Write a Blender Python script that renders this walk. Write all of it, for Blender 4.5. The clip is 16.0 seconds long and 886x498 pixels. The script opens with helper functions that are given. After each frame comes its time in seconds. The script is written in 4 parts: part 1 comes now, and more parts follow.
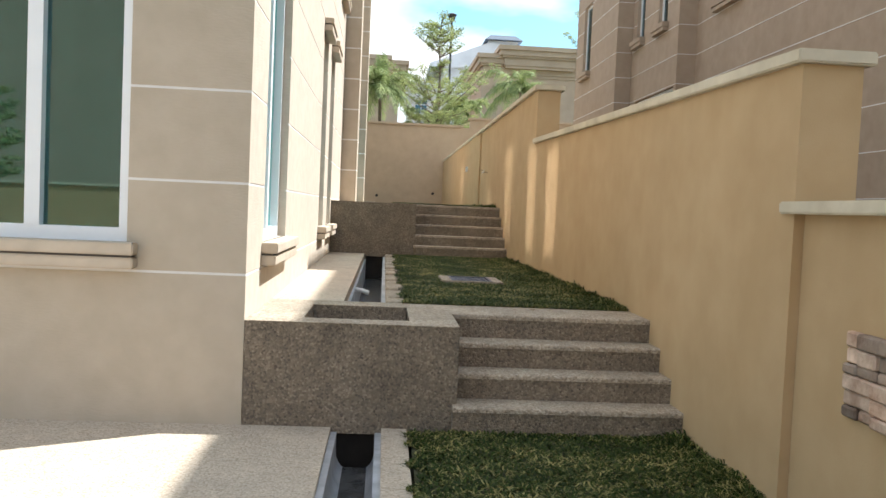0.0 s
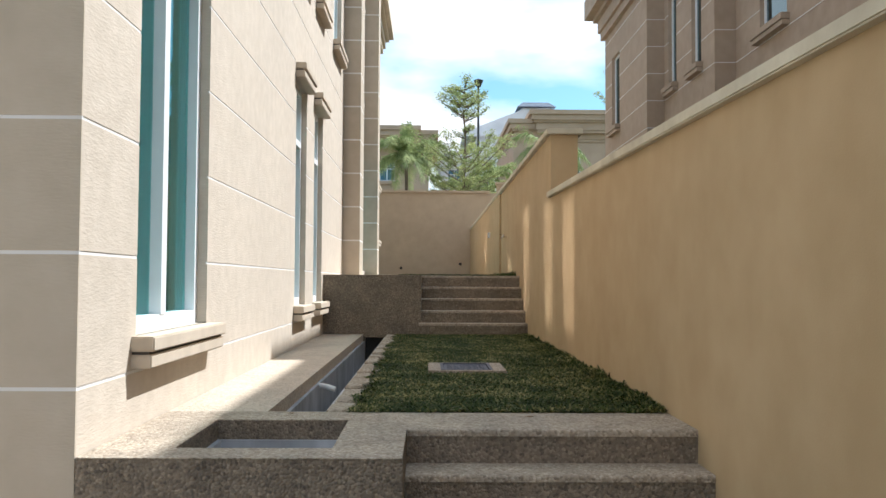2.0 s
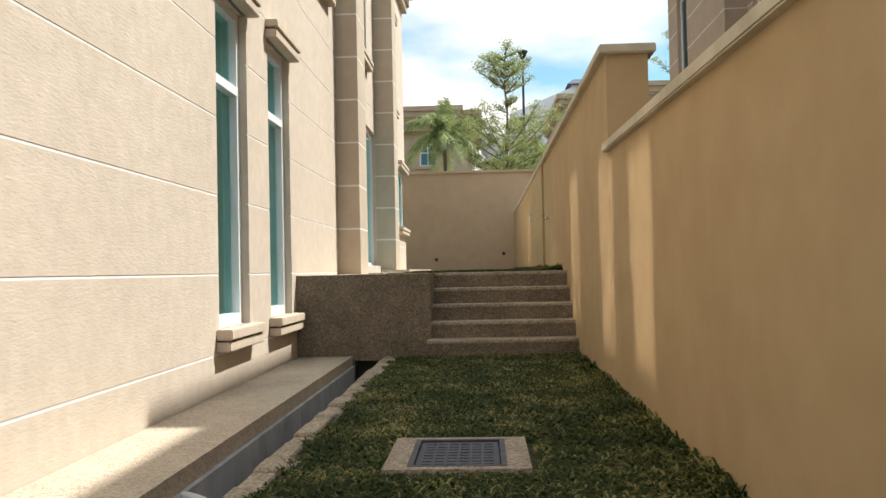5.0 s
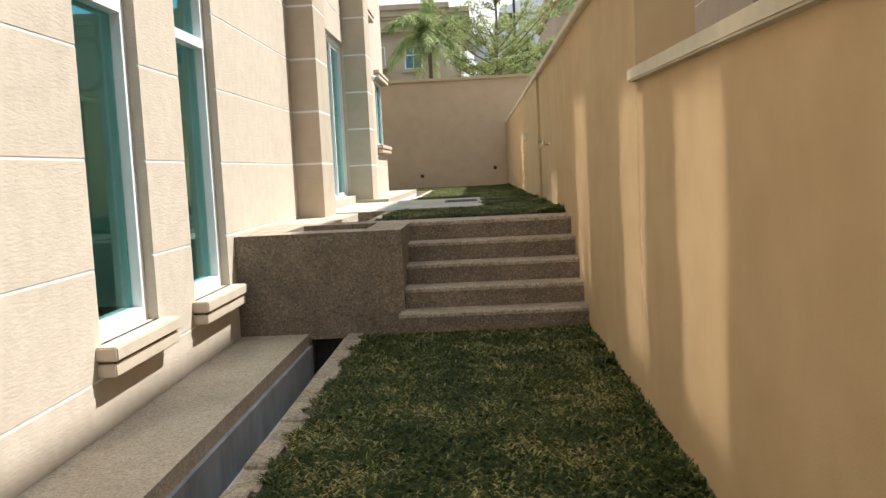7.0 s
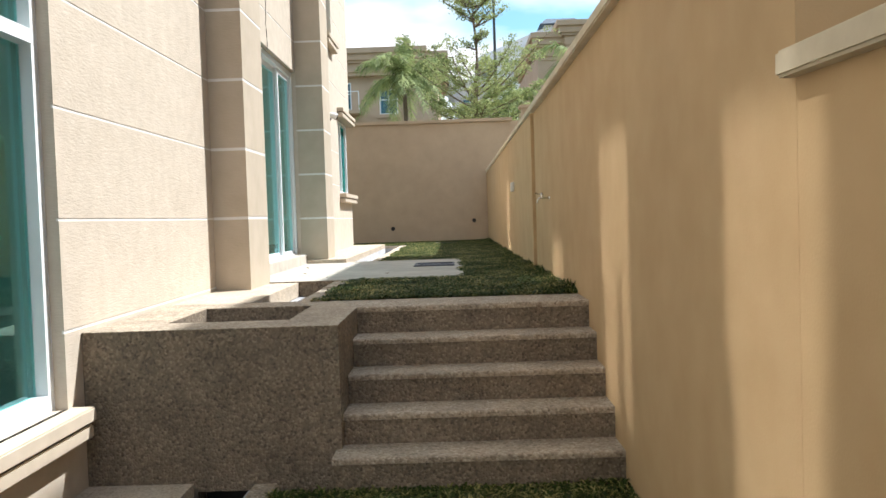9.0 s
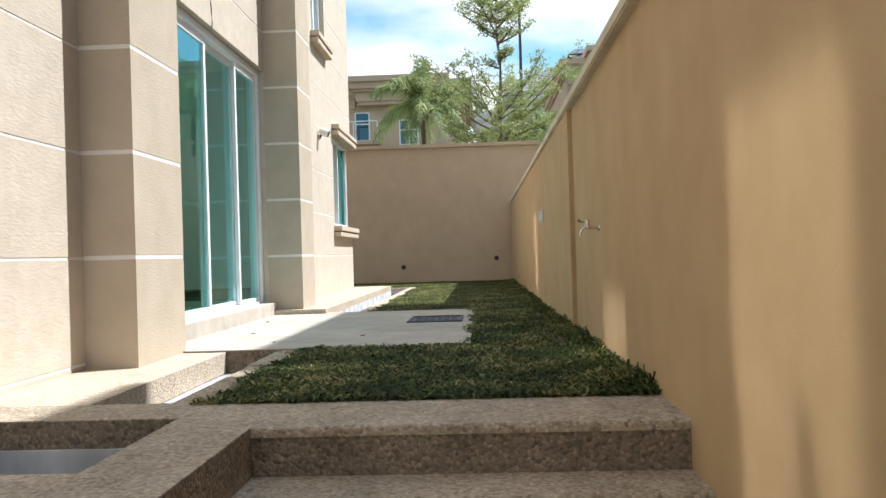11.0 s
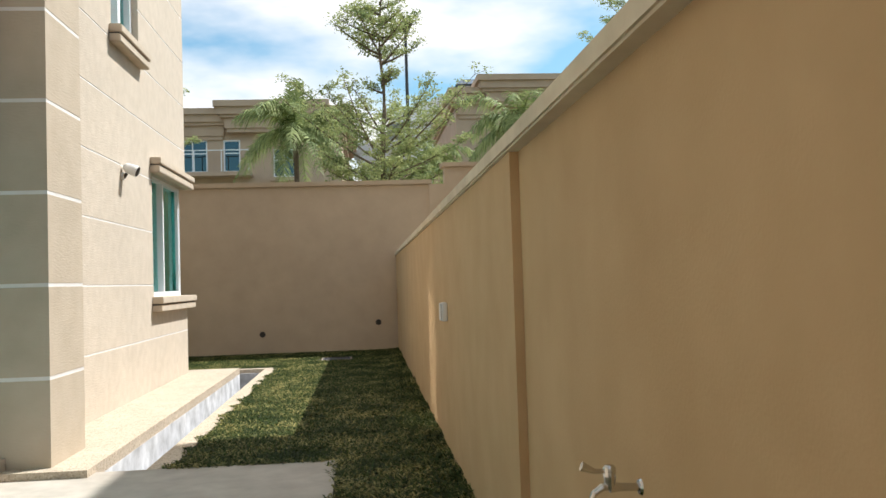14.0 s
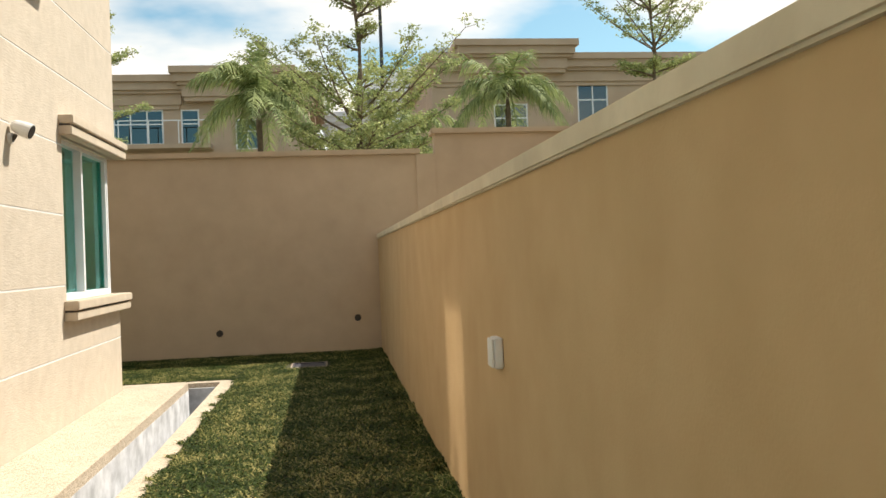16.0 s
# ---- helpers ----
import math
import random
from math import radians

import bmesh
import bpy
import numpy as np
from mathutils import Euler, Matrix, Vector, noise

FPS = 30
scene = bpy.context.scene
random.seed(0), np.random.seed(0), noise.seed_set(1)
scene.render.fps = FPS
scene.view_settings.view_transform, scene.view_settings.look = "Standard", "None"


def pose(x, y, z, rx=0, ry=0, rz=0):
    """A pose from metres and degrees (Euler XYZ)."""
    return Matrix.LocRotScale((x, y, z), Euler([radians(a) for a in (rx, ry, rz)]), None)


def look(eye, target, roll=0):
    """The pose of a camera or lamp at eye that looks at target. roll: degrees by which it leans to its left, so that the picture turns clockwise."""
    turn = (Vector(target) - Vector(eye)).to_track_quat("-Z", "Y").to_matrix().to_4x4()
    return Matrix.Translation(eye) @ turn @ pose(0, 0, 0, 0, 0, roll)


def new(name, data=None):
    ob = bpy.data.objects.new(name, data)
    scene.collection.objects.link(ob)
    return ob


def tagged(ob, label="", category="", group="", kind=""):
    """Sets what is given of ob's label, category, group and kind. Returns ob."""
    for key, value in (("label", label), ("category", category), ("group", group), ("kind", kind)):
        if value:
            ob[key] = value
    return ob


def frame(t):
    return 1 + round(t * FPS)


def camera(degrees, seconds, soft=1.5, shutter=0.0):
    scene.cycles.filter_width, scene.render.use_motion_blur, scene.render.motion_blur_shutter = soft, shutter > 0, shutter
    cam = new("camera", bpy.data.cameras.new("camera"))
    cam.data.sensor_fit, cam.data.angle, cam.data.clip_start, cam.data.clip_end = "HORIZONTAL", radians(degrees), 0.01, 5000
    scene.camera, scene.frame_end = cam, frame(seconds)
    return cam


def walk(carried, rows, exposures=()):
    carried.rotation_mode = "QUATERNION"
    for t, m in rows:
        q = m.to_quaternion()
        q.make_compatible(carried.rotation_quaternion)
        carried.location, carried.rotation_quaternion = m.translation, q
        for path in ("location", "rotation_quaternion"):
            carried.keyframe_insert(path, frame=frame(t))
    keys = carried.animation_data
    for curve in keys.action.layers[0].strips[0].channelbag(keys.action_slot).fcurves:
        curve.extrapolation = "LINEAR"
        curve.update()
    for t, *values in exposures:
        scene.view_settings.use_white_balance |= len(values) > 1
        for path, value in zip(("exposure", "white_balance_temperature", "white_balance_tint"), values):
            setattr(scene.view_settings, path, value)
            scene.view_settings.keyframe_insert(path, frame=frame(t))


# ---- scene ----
cam = camera(55.2, 16.0)
PATH = [
    (0, (0.434, -0.551, 1.4), (0.576, 1.442, 1.309), 2.5),
    (0.5, (0.594, -0.148, 1.364), (0.762, 1.844, 1.294), 1.8),
    (1, (0.729, 0.249, 1.391), (0.859, 2.244, 1.344), 0.9),
    (1.5, (0.938, 0.719, 1.409), (0.992, 2.718, 1.4), 1.7),
    (2, (1.05, 1.234, 1.4), (1.083, 3.232, 1.476), 0.3),
    (2.5, (1.14, 1.717, 1.399), (1.174, 3.717, 1.422), -0.6),
    (3, (1.316, 2.249, 1.412), (1.243, 4.247, 1.458), 0.0),
    (3.5, (1.344, 2.725, 1.436), (1.366, 4.724, 1.491), 1.4),
    (4, (1.436, 3.31, 1.393), (1.436, 5.309, 1.434), -0.9),
    (4.2, (1.491, 3.526, 1.398), (1.412, 5.524, 1.45), -0.7),
    (6.3, (1.49, 5.666, 1.827), (1.382, 7.663, 1.846), -1.9),
    (6.5, (1.482, 5.75, 1.87), (1.371, 7.746, 1.802), -3.0),
    (7, (1.575, 6.216, 1.936), (1.487, 8.205, 1.752), -2.8),
    (7.5, (1.57, 6.64, 2.002), (1.461, 8.632, 1.853), -1.0),
    (8, (1.516, 7.199, 2.069), (1.529, 9.198, 2.009), -2.9),
    (8.2, (1.531, 7.461, 2.038), (1.504, 9.459, 1.96), -1.9),
    (10.3, (1.645, 10.205, 2.022), (1.625, 12.205, 2.035), -1.7),
    (10.5, (1.679, 10.429, 2.05), (1.696, 12.429, 2.085), -2.0),
    (11, (1.729, 11.046, 2.042), (1.641, 13.044, 2.056), -1.7),
    (11.5, (1.717, 11.638, 2.015), (1.652, 13.636, 2.077), -2.7),
    (12, (1.748, 12.26, 1.999), (1.752, 14.258, 2.091), 0.7),
    (12.5, (1.778, 12.874, 2.008), (1.782, 14.87, 2.134), -1.1),
    (13, (1.732, 13.391, 2.261), (1.842, 15.386, 2.365), -2.0),
    (13.5, (1.826, 13.825, 2.4), (1.831, 15.824, 2.478), -1.1),
    (14, (1.856, 14.151, 2.597), (2.04, 16.141, 2.672), -1.8),
    (14.5, (1.78, 14.547, 2.802), (2.006, 16.533, 2.889), 0.2),
    (15, (1.844, 15.064, 2.772), (2.111, 17.042, 2.887), -1.6),
    (15.5, (1.8, 15.695, 2.75), (2.018, 17.681, 2.844), 0.3),
    (16, (1.734, 16.318, 2.786), (1.992, 18.301, 2.799), -2.1),
]
EXPOSURES = [(0, 1.00, 6250, 10), (1, 0.90, 5950, 10), (2.5, 0.58, 6150, 10), (4, 0.54, 6750, 10), (6.5, 0.65, 6600, 10), (7.2, 0.76, 6500, 10), (8.2, 0.80, 6300, 10), (10.5, 0.63, 6150, 10), (12.5, 0.64, 6050, 10), (14, 0.42, 6450, 10), (14.6, 0.37, 6400, 10), (15.3, 0.41, 6700, 10), (16, 0.44, 7250, 10)]
walk(cam, [(t, look(eye, target, roll)) for t, eye, target, roll in PATH], EXPOSURES)
# ---- world, sun and exposure ----
SUN_AZ = math.atan2(0.49, 0.87)          # bearing of the sun, from +x towards +y
SUN_EL = radians(53)
to_sun = Vector((math.cos(SUN_EL) * math.cos(SUN_AZ), math.cos(SUN_EL) * math.sin(SUN_AZ), math.sin(SUN_EL)))
world = bpy.data.worlds.new("sky")
scene.world = world
world.use_nodes = True
wn, wl = world.node_tree.nodes, world.node_tree.links
wn.clear()
sky = wn.new("ShaderNodeTexSky")
sky.sky_type = "NISHITA"
sky.sun_disc = False
sky.sun_elevation = SUN_EL
sky.sun_rotation = math.pi / 2 - SUN_AZ
sky.air_density, sky.dust_density, sky.ozone_density = 1.0, 1.0, 1.0
wc = wn.new("ShaderNodeTexCoord")
wm = wn.new("ShaderNodeMapping")
wm.inputs["Scale"].default_value = (1.0, 1.0, 2.6)
wm.inputs["Location"].default_value = (2.05, 0.6, 0.3)
cl = wn.new("ShaderNodeTexNoise")
cl.inputs["Scale"].default_value = 2.1
cl.inputs["Detail"].default_value = 6
cl.inputs["Roughness"].default_value = 0.5
cr = wn.new("ShaderNodeValToRGB")
cr.color_ramp.elements[0].position, cr.color_ramp.elements[1].position = 0.44, 0.57
wx = wn.new("ShaderNodeMix")
wx.data_type = "RGBA"
wx.inputs["B"].default_value = (9.7, 9.7, 9.8, 1)
bg = wn.new("ShaderNodeBackground")
bg.inputs["Strength"].default_value = 0.088
wo = wn.new("ShaderNodeOutputWorld")
wl.new(wc.outputs["Generated"], wm.inputs["Vector"])
wl.new(wm.outputs["Vector"], cl.inputs["Vector"])
wl.new(cl.outputs["Fac"], cr.inputs["Fac"])
wl.new(cr.outputs["Color"], wx.inputs["Factor"])
wt = wn.new("ShaderNodeMix")
wt.data_type, wt.blend_type = "RGBA", "MULTIPLY"
wt.inputs["Factor"].default_value = 1.0
wt.inputs["B"].default_value = (1.0, 1.38, 1.36, 1)
wl.new(sky.outputs["Color"], wt.inputs["A"])
wl.new(wt.outputs["Result"], wx.inputs["A"])
wl.new(wx.outputs["Result"], bg.inputs["Color"])
wl.new(bg.outputs["Background"], wo.inputs["Surface"])
sun = new("sun", bpy.data.lights.new("sun", "SUN"))
sun.data.energy, sun.data.angle, sun.data.color = 5.0, radians(0.6), (1.0, 0.98, 0.94)
sun.matrix_world = look(to_sun * 60, (0, 0, 0))

# ---- materials ----


def material(name, dark, light, scale=6.0, rough=0.85, bump=0.3, bump_scale=120.0, metal=0.0, stain=0.0, stain_scale=0.7, depth=0.004, streak=False, rnd=0.0, trowel=False):
    """Two-tone noise with a coarse stain and a fine relief, at real-world size."""
    m = bpy.data.materials.new(name)
    m.use_nodes = True
    n, k = m.node_tree.nodes, m.node_tree.links
    b = n["Principled BSDF"]
    b.inputs["Roughness"].default_value, b.inputs["Metallic"].default_value = rough, metal
    geo = n.new("ShaderNodeNewGeometry")
    pos = geo.outputs["Position"]
    t = n.new("ShaderNodeTexNoise")
    t.inputs["Scale"].default_value, t.inputs["Detail"].default_value = scale, 8
    k.new(pos, t.inputs["Vector"])
    r = n.new("ShaderNodeValToRGB")
    r.color_ramp.elements[0].position, r.color_ramp.elements[1].position = 0.3, 0.7
    r.color_ramp.elements[0].color, r.color_ramp.elements[1].color = (*dark, 1), (*light, 1)
    k.new(t.outputs["Fac"], r.inputs["Fac"])
    col = r.outputs["Color"]
    if stain:
        s = n.new("ShaderNodeTexNoise")
        s.inputs["Scale"].default_value, s.inputs["Detail"].default_value, s.inputs["Roughness"].default_value = stain_scale, 5, 0.6
        if streak:
            mp = n.new("ShaderNodeMapping")
            mp.inputs["Scale"].default_value = (1.1, 1.1, 0.3)
            k.new(pos, mp.inputs["Vector"])
            k.new(mp.outputs["Vector"], s.inputs["Vector"])
        else:
            k.new(pos, s.inputs["Vector"])
        mr = n.new("ShaderNodeMapRange")
        mr.inputs["From Min"].default_value, mr.inputs["From Max"].default_value = 0.35, 0.68
        mr.inputs["To Min"].default_value, mr.inputs["To Max"].default_value = 1.0, 1.0 - stain
        k.new(s.outputs["Fac"], mr.inputs["Value"])
        mx = n.new("ShaderNodeMix")
        mx.data_type, mx.blend_type = "RGBA", "MULTIPLY"
        mx.inputs["Factor"].default_value = 1.0
        k.new(col, mx.inputs["A"])
        k.new(mr.outputs["Result"], mx.inputs["B"])
        col = mx.outputs["Result"]
    if rnd:
        oi = n.new("ShaderNodeObjectInfo")
        mr = n.new("ShaderNodeMapRange")
        mr.inputs["To Min"].default_value, mr.inputs["To Max"].default_value = 1 - rnd, 1 + rnd
        k.new(oi.outputs["Random"], mr.inputs["Value"])
        mx = n.new("ShaderNodeMix")
        mx.data_type, mx.blend_type = "RGBA", "MULTIPLY"
        mx.inputs["Factor"].default_value = 1.0
        k.new(col, mx.inputs["A"])
        k.new(mr.outputs["Result"], mx.inputs["B"])
        col = mx.outputs["Result"]
    k.new(col, b.inputs["Base Color"])
    if bump:
        bt = n.new("ShaderNodeTexNoise")
        bt.inputs["Scale"].default_value, bt.inputs["Detail"].default_value = bump_scale, 4
        if trowel:
            tm = n.new("ShaderNodeMapping")
            tm.inputs["Scale"].default_value = (0.30, 0.30, 1.0)
            k.new(pos, tm.inputs["Vector"])
            k.new(tm.outputs["Vector"], bt.inputs["Vector"])
        else:
            k.new(pos, bt.inputs["Vector"])
        bp = n.new("ShaderNodeBump")
        bp.inputs["Strength"].default_value, bp.inputs["Distance"].default_value = bump, depth
        k.new(bt.outputs["Fac"], bp.inputs["Height"])
        k.new(bp.outputs["Normal"], b.inputs["Normal"])
    return m


def pebble_material(name, colours, cell=95.0, depth=0.006, mottle=0.3):
    """Exposed-aggregate wash: small pebbles of several browns in cement."""
    m = bpy.data.materials.new(name)
    m.use_nodes = True
    n, k = m.node_tree.nodes, m.node_tree.links
    b = n["Principled BSDF"]
    b.inputs["Roughness"].default_value = 0.75
    geo = n.new("ShaderNodeNewGeometry")
    v = n.new("ShaderNodeTexVoronoi")
    v.inputs["Scale"].default_value = cell
    k.new(geo.outputs["Position"], v.inputs["Vector"])
    sep = n.new("ShaderNodeSeparateColor")
    k.new(v.outputs["Color"], sep.inputs["Color"])
    r = n.new("ShaderNodeValToRGB")
    el = r.color_ramp.elements
    el[0].color, el[0].position = (*colours[0], 1), 0.0
    el[1].color, el[1].position = (*colours[-1], 1), 1.0
    for i, c in enumerate(colours[1:-1], 1):
        e = el.new(i / (len(colours) - 1))
        e.color = (*c, 1)
    k.new(sep.outputs["Red"], r.inputs["Fac"])
    big = n.new("ShaderNodeTexNoise")
    big.inputs["Scale"].default_value, big.inputs["Detail"].default_value, big.inputs["Roughness"].default_value = 3.5, 8, 0.75
    k.new(geo.outputs["Position"], big.inputs["Vector"])
    mr = n.new("ShaderNodeMapRange")
    mr.inputs["From Min"].default_value, mr.inputs["From Max"].default_value = 0.3, 0.7
    mr.inputs["To Min"].default_value, mr.inputs["To Max"].default_value = 1 - mottle, 1 + mottle * 0.9
    k.new(big.outputs["Fac"], mr.inputs["Value"])
    mx = n.new("ShaderNodeMix")
    mx.data_type, mx.blend_type = "RGBA", "MULTIPLY"
    mx.inputs["Factor"].default_value = 1.0
    k.new(r.outputs["Color"], mx.inputs["A"])
    k.new(mr.outputs["Result"], mx.inputs["B"])
    k.new(mx.outputs["Result"], b.inputs["Base Color"])
    bp = n.new("ShaderNodeBump")
    bp.invert = True
    bp.inputs["Strength"].default_value, bp.inputs["Distance"].default_value = 0.8, depth
    k.new(v.outputs["Distance"], bp.inputs["Height"])
    k.new(bp.outputs["Normal"], b.inputs["Normal"])
    return m


def leaf_material(name, dark, light, middle=None, patch=2.2, single_leaf=0.55, gain=1.8, lift=-0.60):
    m = bpy.data.materials.new(name)
    m.use_nodes = True
    n, k = m.node_tree.nodes, m.node_tree.links
    b = n["Principled BSDF"]
    b.inputs["Roughness"].default_value = 0.65
    b.inputs["Specular IOR Level"].default_value = 0.2
    geo = n.new("ShaderNodeNewGeometry")
    r = n.new("ShaderNodeValToRGB")
    r.color_ramp.elements[0].color, r.color_ramp.elements[1].color = (*dark, 1), (*light, 1)
    if middle:
        r.color_ramp.elements.new(0.62).color = (*middle, 1)
    t = n.new("ShaderNodeTexNoise")
    t.inputs["Scale"].default_value, t.inputs["Detail"].default_value = patch, 5
    k.new(geo.outputs["Position"], t.inputs["Vector"])
    ad = n.new("ShaderNodeMath")
    ad.operation = "MULTIPLY_ADD"
    ad.inputs[1].default_value = single_leaf
    k.new(geo.outputs["Random Per Island"], ad.inputs[0])
    sc = n.new("ShaderNodeMath")
    sc.operation = "MULTIPLY_ADD"
    sc.inputs[1].default_value, sc.inputs[2].default_value = gain, lift
    k.new(t.outputs["Fac"], sc.inputs[0])
    k.new(sc.outputs["Value"], ad.inputs[2])
    k.new(ad.outputs["Value"], r.inputs["Fac"])
    k.new(r.outputs["Color"], b.inputs["Base Color"])
    tr = n.new("ShaderNodeBsdfTranslucent")
    k.new(r.outputs["Color"], tr.inputs["Color"])
    mx = n.new("ShaderNodeMixShader")
    mx.inputs["Fac"].default_value = 0.3
    k.new(b.outputs["BSDF"], mx.inputs[1])
    k.new(tr.outputs["BSDF"], mx.inputs[2])
    k.new(mx.outputs["Shader"], n["Material Output"].inputs["Surface"])
    return m


def glass_material(name, tint, gloss):
    """Tinted float glass: clear through, mirror-like at a slant."""
    m = bpy.data.materials.new(name)
    m.use_nodes = True
    n, k = m.node_tree.nodes, m.node_tree.links
    n.remove(n["Principled BSDF"])
    tp = n.new("ShaderNodeBsdfTransparent")
    tp.inputs["Color"].default_value = (*tint, 1)
    gl = n.new("ShaderNodeBsdfGlossy")
    gl.inputs["Roughness"].default_value = 0.0
    gl.inputs["Color"].default_value = (*gloss, 1)
    lw = n.new("ShaderNodeLayerWeight")
    lw.inputs["Blend"].default_value = 0.5
    pw = n.new("ShaderNodeMath")
    pw.operation = "POWER"
    pw.inputs[1].default_value = 5.0
    k.new(lw.outputs["Facing"], pw.inputs[0])
    fr = n.new("ShaderNodeMath")
    fr.operation = "MULTIPLY_ADD"
    fr.inputs[1].default_value, fr.inputs[2].default_value = 0.87, 0.13
    k.new(pw.outputs["Value"], fr.inputs[0])
    mx = n.new("ShaderNodeMixShader")
    k.new(fr.outputs["Value"], mx.inputs["Fac"])
    k.new(tp.outputs["BSDF"], mx.inputs[1])
    k.new(gl.outputs["BSDF"], mx.inputs[2])
    k.new(mx.outputs["Shader"], n["Material Output"].inputs["Surface"])
    return m


# east wall's base colour raised in place of stronger sun; other faces darker
PLASTER = material("sunlit_textured_plaster", (0.53, 0.455, 0.365), (0.60, 0.52, 0.425), 9, 0.9, 0.45, 85, stain=0.08, depth=0.006, trowel=True)
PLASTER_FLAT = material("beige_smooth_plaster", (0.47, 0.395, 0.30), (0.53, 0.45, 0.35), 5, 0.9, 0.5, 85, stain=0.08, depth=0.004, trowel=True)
SILL = material("beige_moulding_paint", (0.52, 0.435, 0.335), (0.60, 0.505, 0.395), 7, 0.8, 0.2, 140, stain=0.12, depth=0.002)
BOUNDARY = material("ochre_boundary_paint", (0.475, 0.325, 0.168), (0.53, 0.372, 0.203), 3.5, 0.88, 0.25, 110, stain=0.07, stain_scale=0.8, depth=0.003, streak=True)
BACKWALL = material("tan_boundary_paint", (0.50, 0.385, 0.27), (0.555, 0.435, 0.31), 3.5, 0.88, 0.25, 110, stain=0.10, stain_scale=0.9, depth=0.003)
COPING = material("pale_coping_paint", (0.60, 0.52, 0.38), (0.70, 0.62, 0.47), 6, 0.85, 0.3, 60, stain=0.22, stain_scale=2.0, depth=0.003)
WHITE_LINE = material("white_groove_paint", (0.74, 0.72, 0.70), (0.82, 0.80, 0.78), 8, 0.7, 0.1, 90, stain=0.1)
FRAME = material("white_aluminium", (0.76, 0.78, 0.80), (0.82, 0.84, 0.86), 3, 0.35, 0.0)
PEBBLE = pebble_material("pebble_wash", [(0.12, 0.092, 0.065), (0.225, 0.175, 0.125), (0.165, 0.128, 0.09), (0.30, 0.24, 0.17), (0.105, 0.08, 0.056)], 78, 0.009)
# same wash made paler: sky light put into the colour of treads and tops
PEBBLE_TOP = pebble_material("skylit_pebble_wash", [(0.29, 0.23, 0.165), (0.42, 0.35, 0.265), (0.23, 0.178, 0.125), (0.50, 0.425, 0.33), (0.34, 0.27, 0.195)], 78, 0.007)
# the wash again, brighter: sunlight on the walkways put into the base colour
WALKWAY = pebble_material("sunlit_walkway_wash", [(0.46, 0.38, 0.285), (0.57, 0.48, 0.37), (0.38, 0.305, 0.22), (0.62, 0.53, 0.42), (0.48, 0.395, 0.30)], 85, 0.005, 0.14)
CEMENT = material("grey_drain_cement", (0.44, 0.45, 0.47), (0.60, 0.61, 0.63), 5, 0.6, 0.3, 60, stain=0.5, stain_scale=2.2, depth=0.004, streak=True)
WHITEWASH = material("stained_whitewash", (0.62, 0.63, 0.66), (0.76, 0.77, 0.79), 4, 0.8, 0.3, 60, stain=0.45, stain_scale=5.0, depth=0.003)
APRON = material("grey_concrete_apron", (0.45, 0.40, 0.34), (0.55, 0.50, 0.43), 7, 0.85, 0.5, 90, stain=0.22, stain_scale=1.6, depth=0.004)
# drain bottoms: the channel's shade is put into this dark base colour
DRAIN_BED = material("shaded_drain_bed", (0.05, 0.05, 0.05), (0.16, 0.16, 0.16), 5, 0.25, 0.3, 30, stain=0.4)
SOIL = material("lawn_soil", (0.045, 0.05, 0.02), (0.085, 0.08, 0.035), 14, 0.95, 0.8, 60, stain=0.3, depth=0.01)
GRASS = leaf_material("grass_blade", (0.014, 0.031, 0.006), (0.44, 0.38, 0.15), (0.056, 0.086, 0.015), 2.6, 0.8, 1.3, -0.52)
COVER = material("dark_cast_iron", (0.045, 0.045, 0.065), (0.085, 0.085, 0.11), 12, 0.55, 0.5, 60, metal=0.4, depth=0.003)
CHROME = material("dull_chrome", (0.55, 0.54, 0.52), (0.68, 0.67, 0.65), 9, 0.25, 0.0, metal=1.0)
PLASTIC = material("white_plastic", (0.70, 0.70, 0.68), (0.76, 0.76, 0.74), 9, 0.4, 0.0)
DARKHOLE = material("near_black", (0.02, 0.015, 0.012), (0.04, 0.03, 0.025), 9, 0.6, 0.0)
INNER = material("cream_inner_wall", (0.72, 0.73, 0.70), (0.78, 0.79, 0.76), 2, 0.9, 0.1, 40)
INNER_FLOOR = material("grey_inner_tiles", (0.42, 0.42, 0.40), (0.5, 0.5, 0.48), 2, 0.25, 0.0)
SKIRT = material("dark_skirting", (0.04, 0.03, 0.025), (0.07, 0.055, 0.045), 5, 0.5, 0.0)
ROCK = material("split_stone", (0.24, 0.14, 0.09), (0.58, 0.45, 0.35), 9, 0.9, 0.8, 40, stain=0.3, depth=0.01, rnd=0.8)
EARTH = material("far_ground", (0.10, 0.10, 0.05), (0.18, 0.16, 0.09), 0.4, 0.95, 0.3, 8, stain=0.3)
NEIGHBOUR = material("brown_neighbour_plaster", (0.36, 0.275, 0.20), (0.42, 0.325, 0.24), 5, 0.9, 0.3, 80, stain=0.08, depth=0.004)
FARWALL = material("brown_far_plaster", (0.46, 0.345, 0.25), (0.53, 0.41, 0.305), 1.2, 0.9, 0.1, 20, stain=0.1)
FARWHITE = material("white_far_plaster", (0.66, 0.68, 0.72), (0.74, 0.76, 0.80), 1.0, 0.9, 0.0, stain=0.1)
SLATE = material("blue_grey_roofing", (0.05, 0.075, 0.11), (0.09, 0.12, 0.16), 2.0, 0.7, 0.2, 12)
BARK = material("grey_brown_bark", (0.10, 0.075, 0.05), (0.22, 0.17, 0.12), 9, 0.9, 0.7, 30, depth=0.01)
LEAF = leaf_material("tree_leaf", (0.14, 0.21, 0.085), (0.52, 0.55, 0.24))
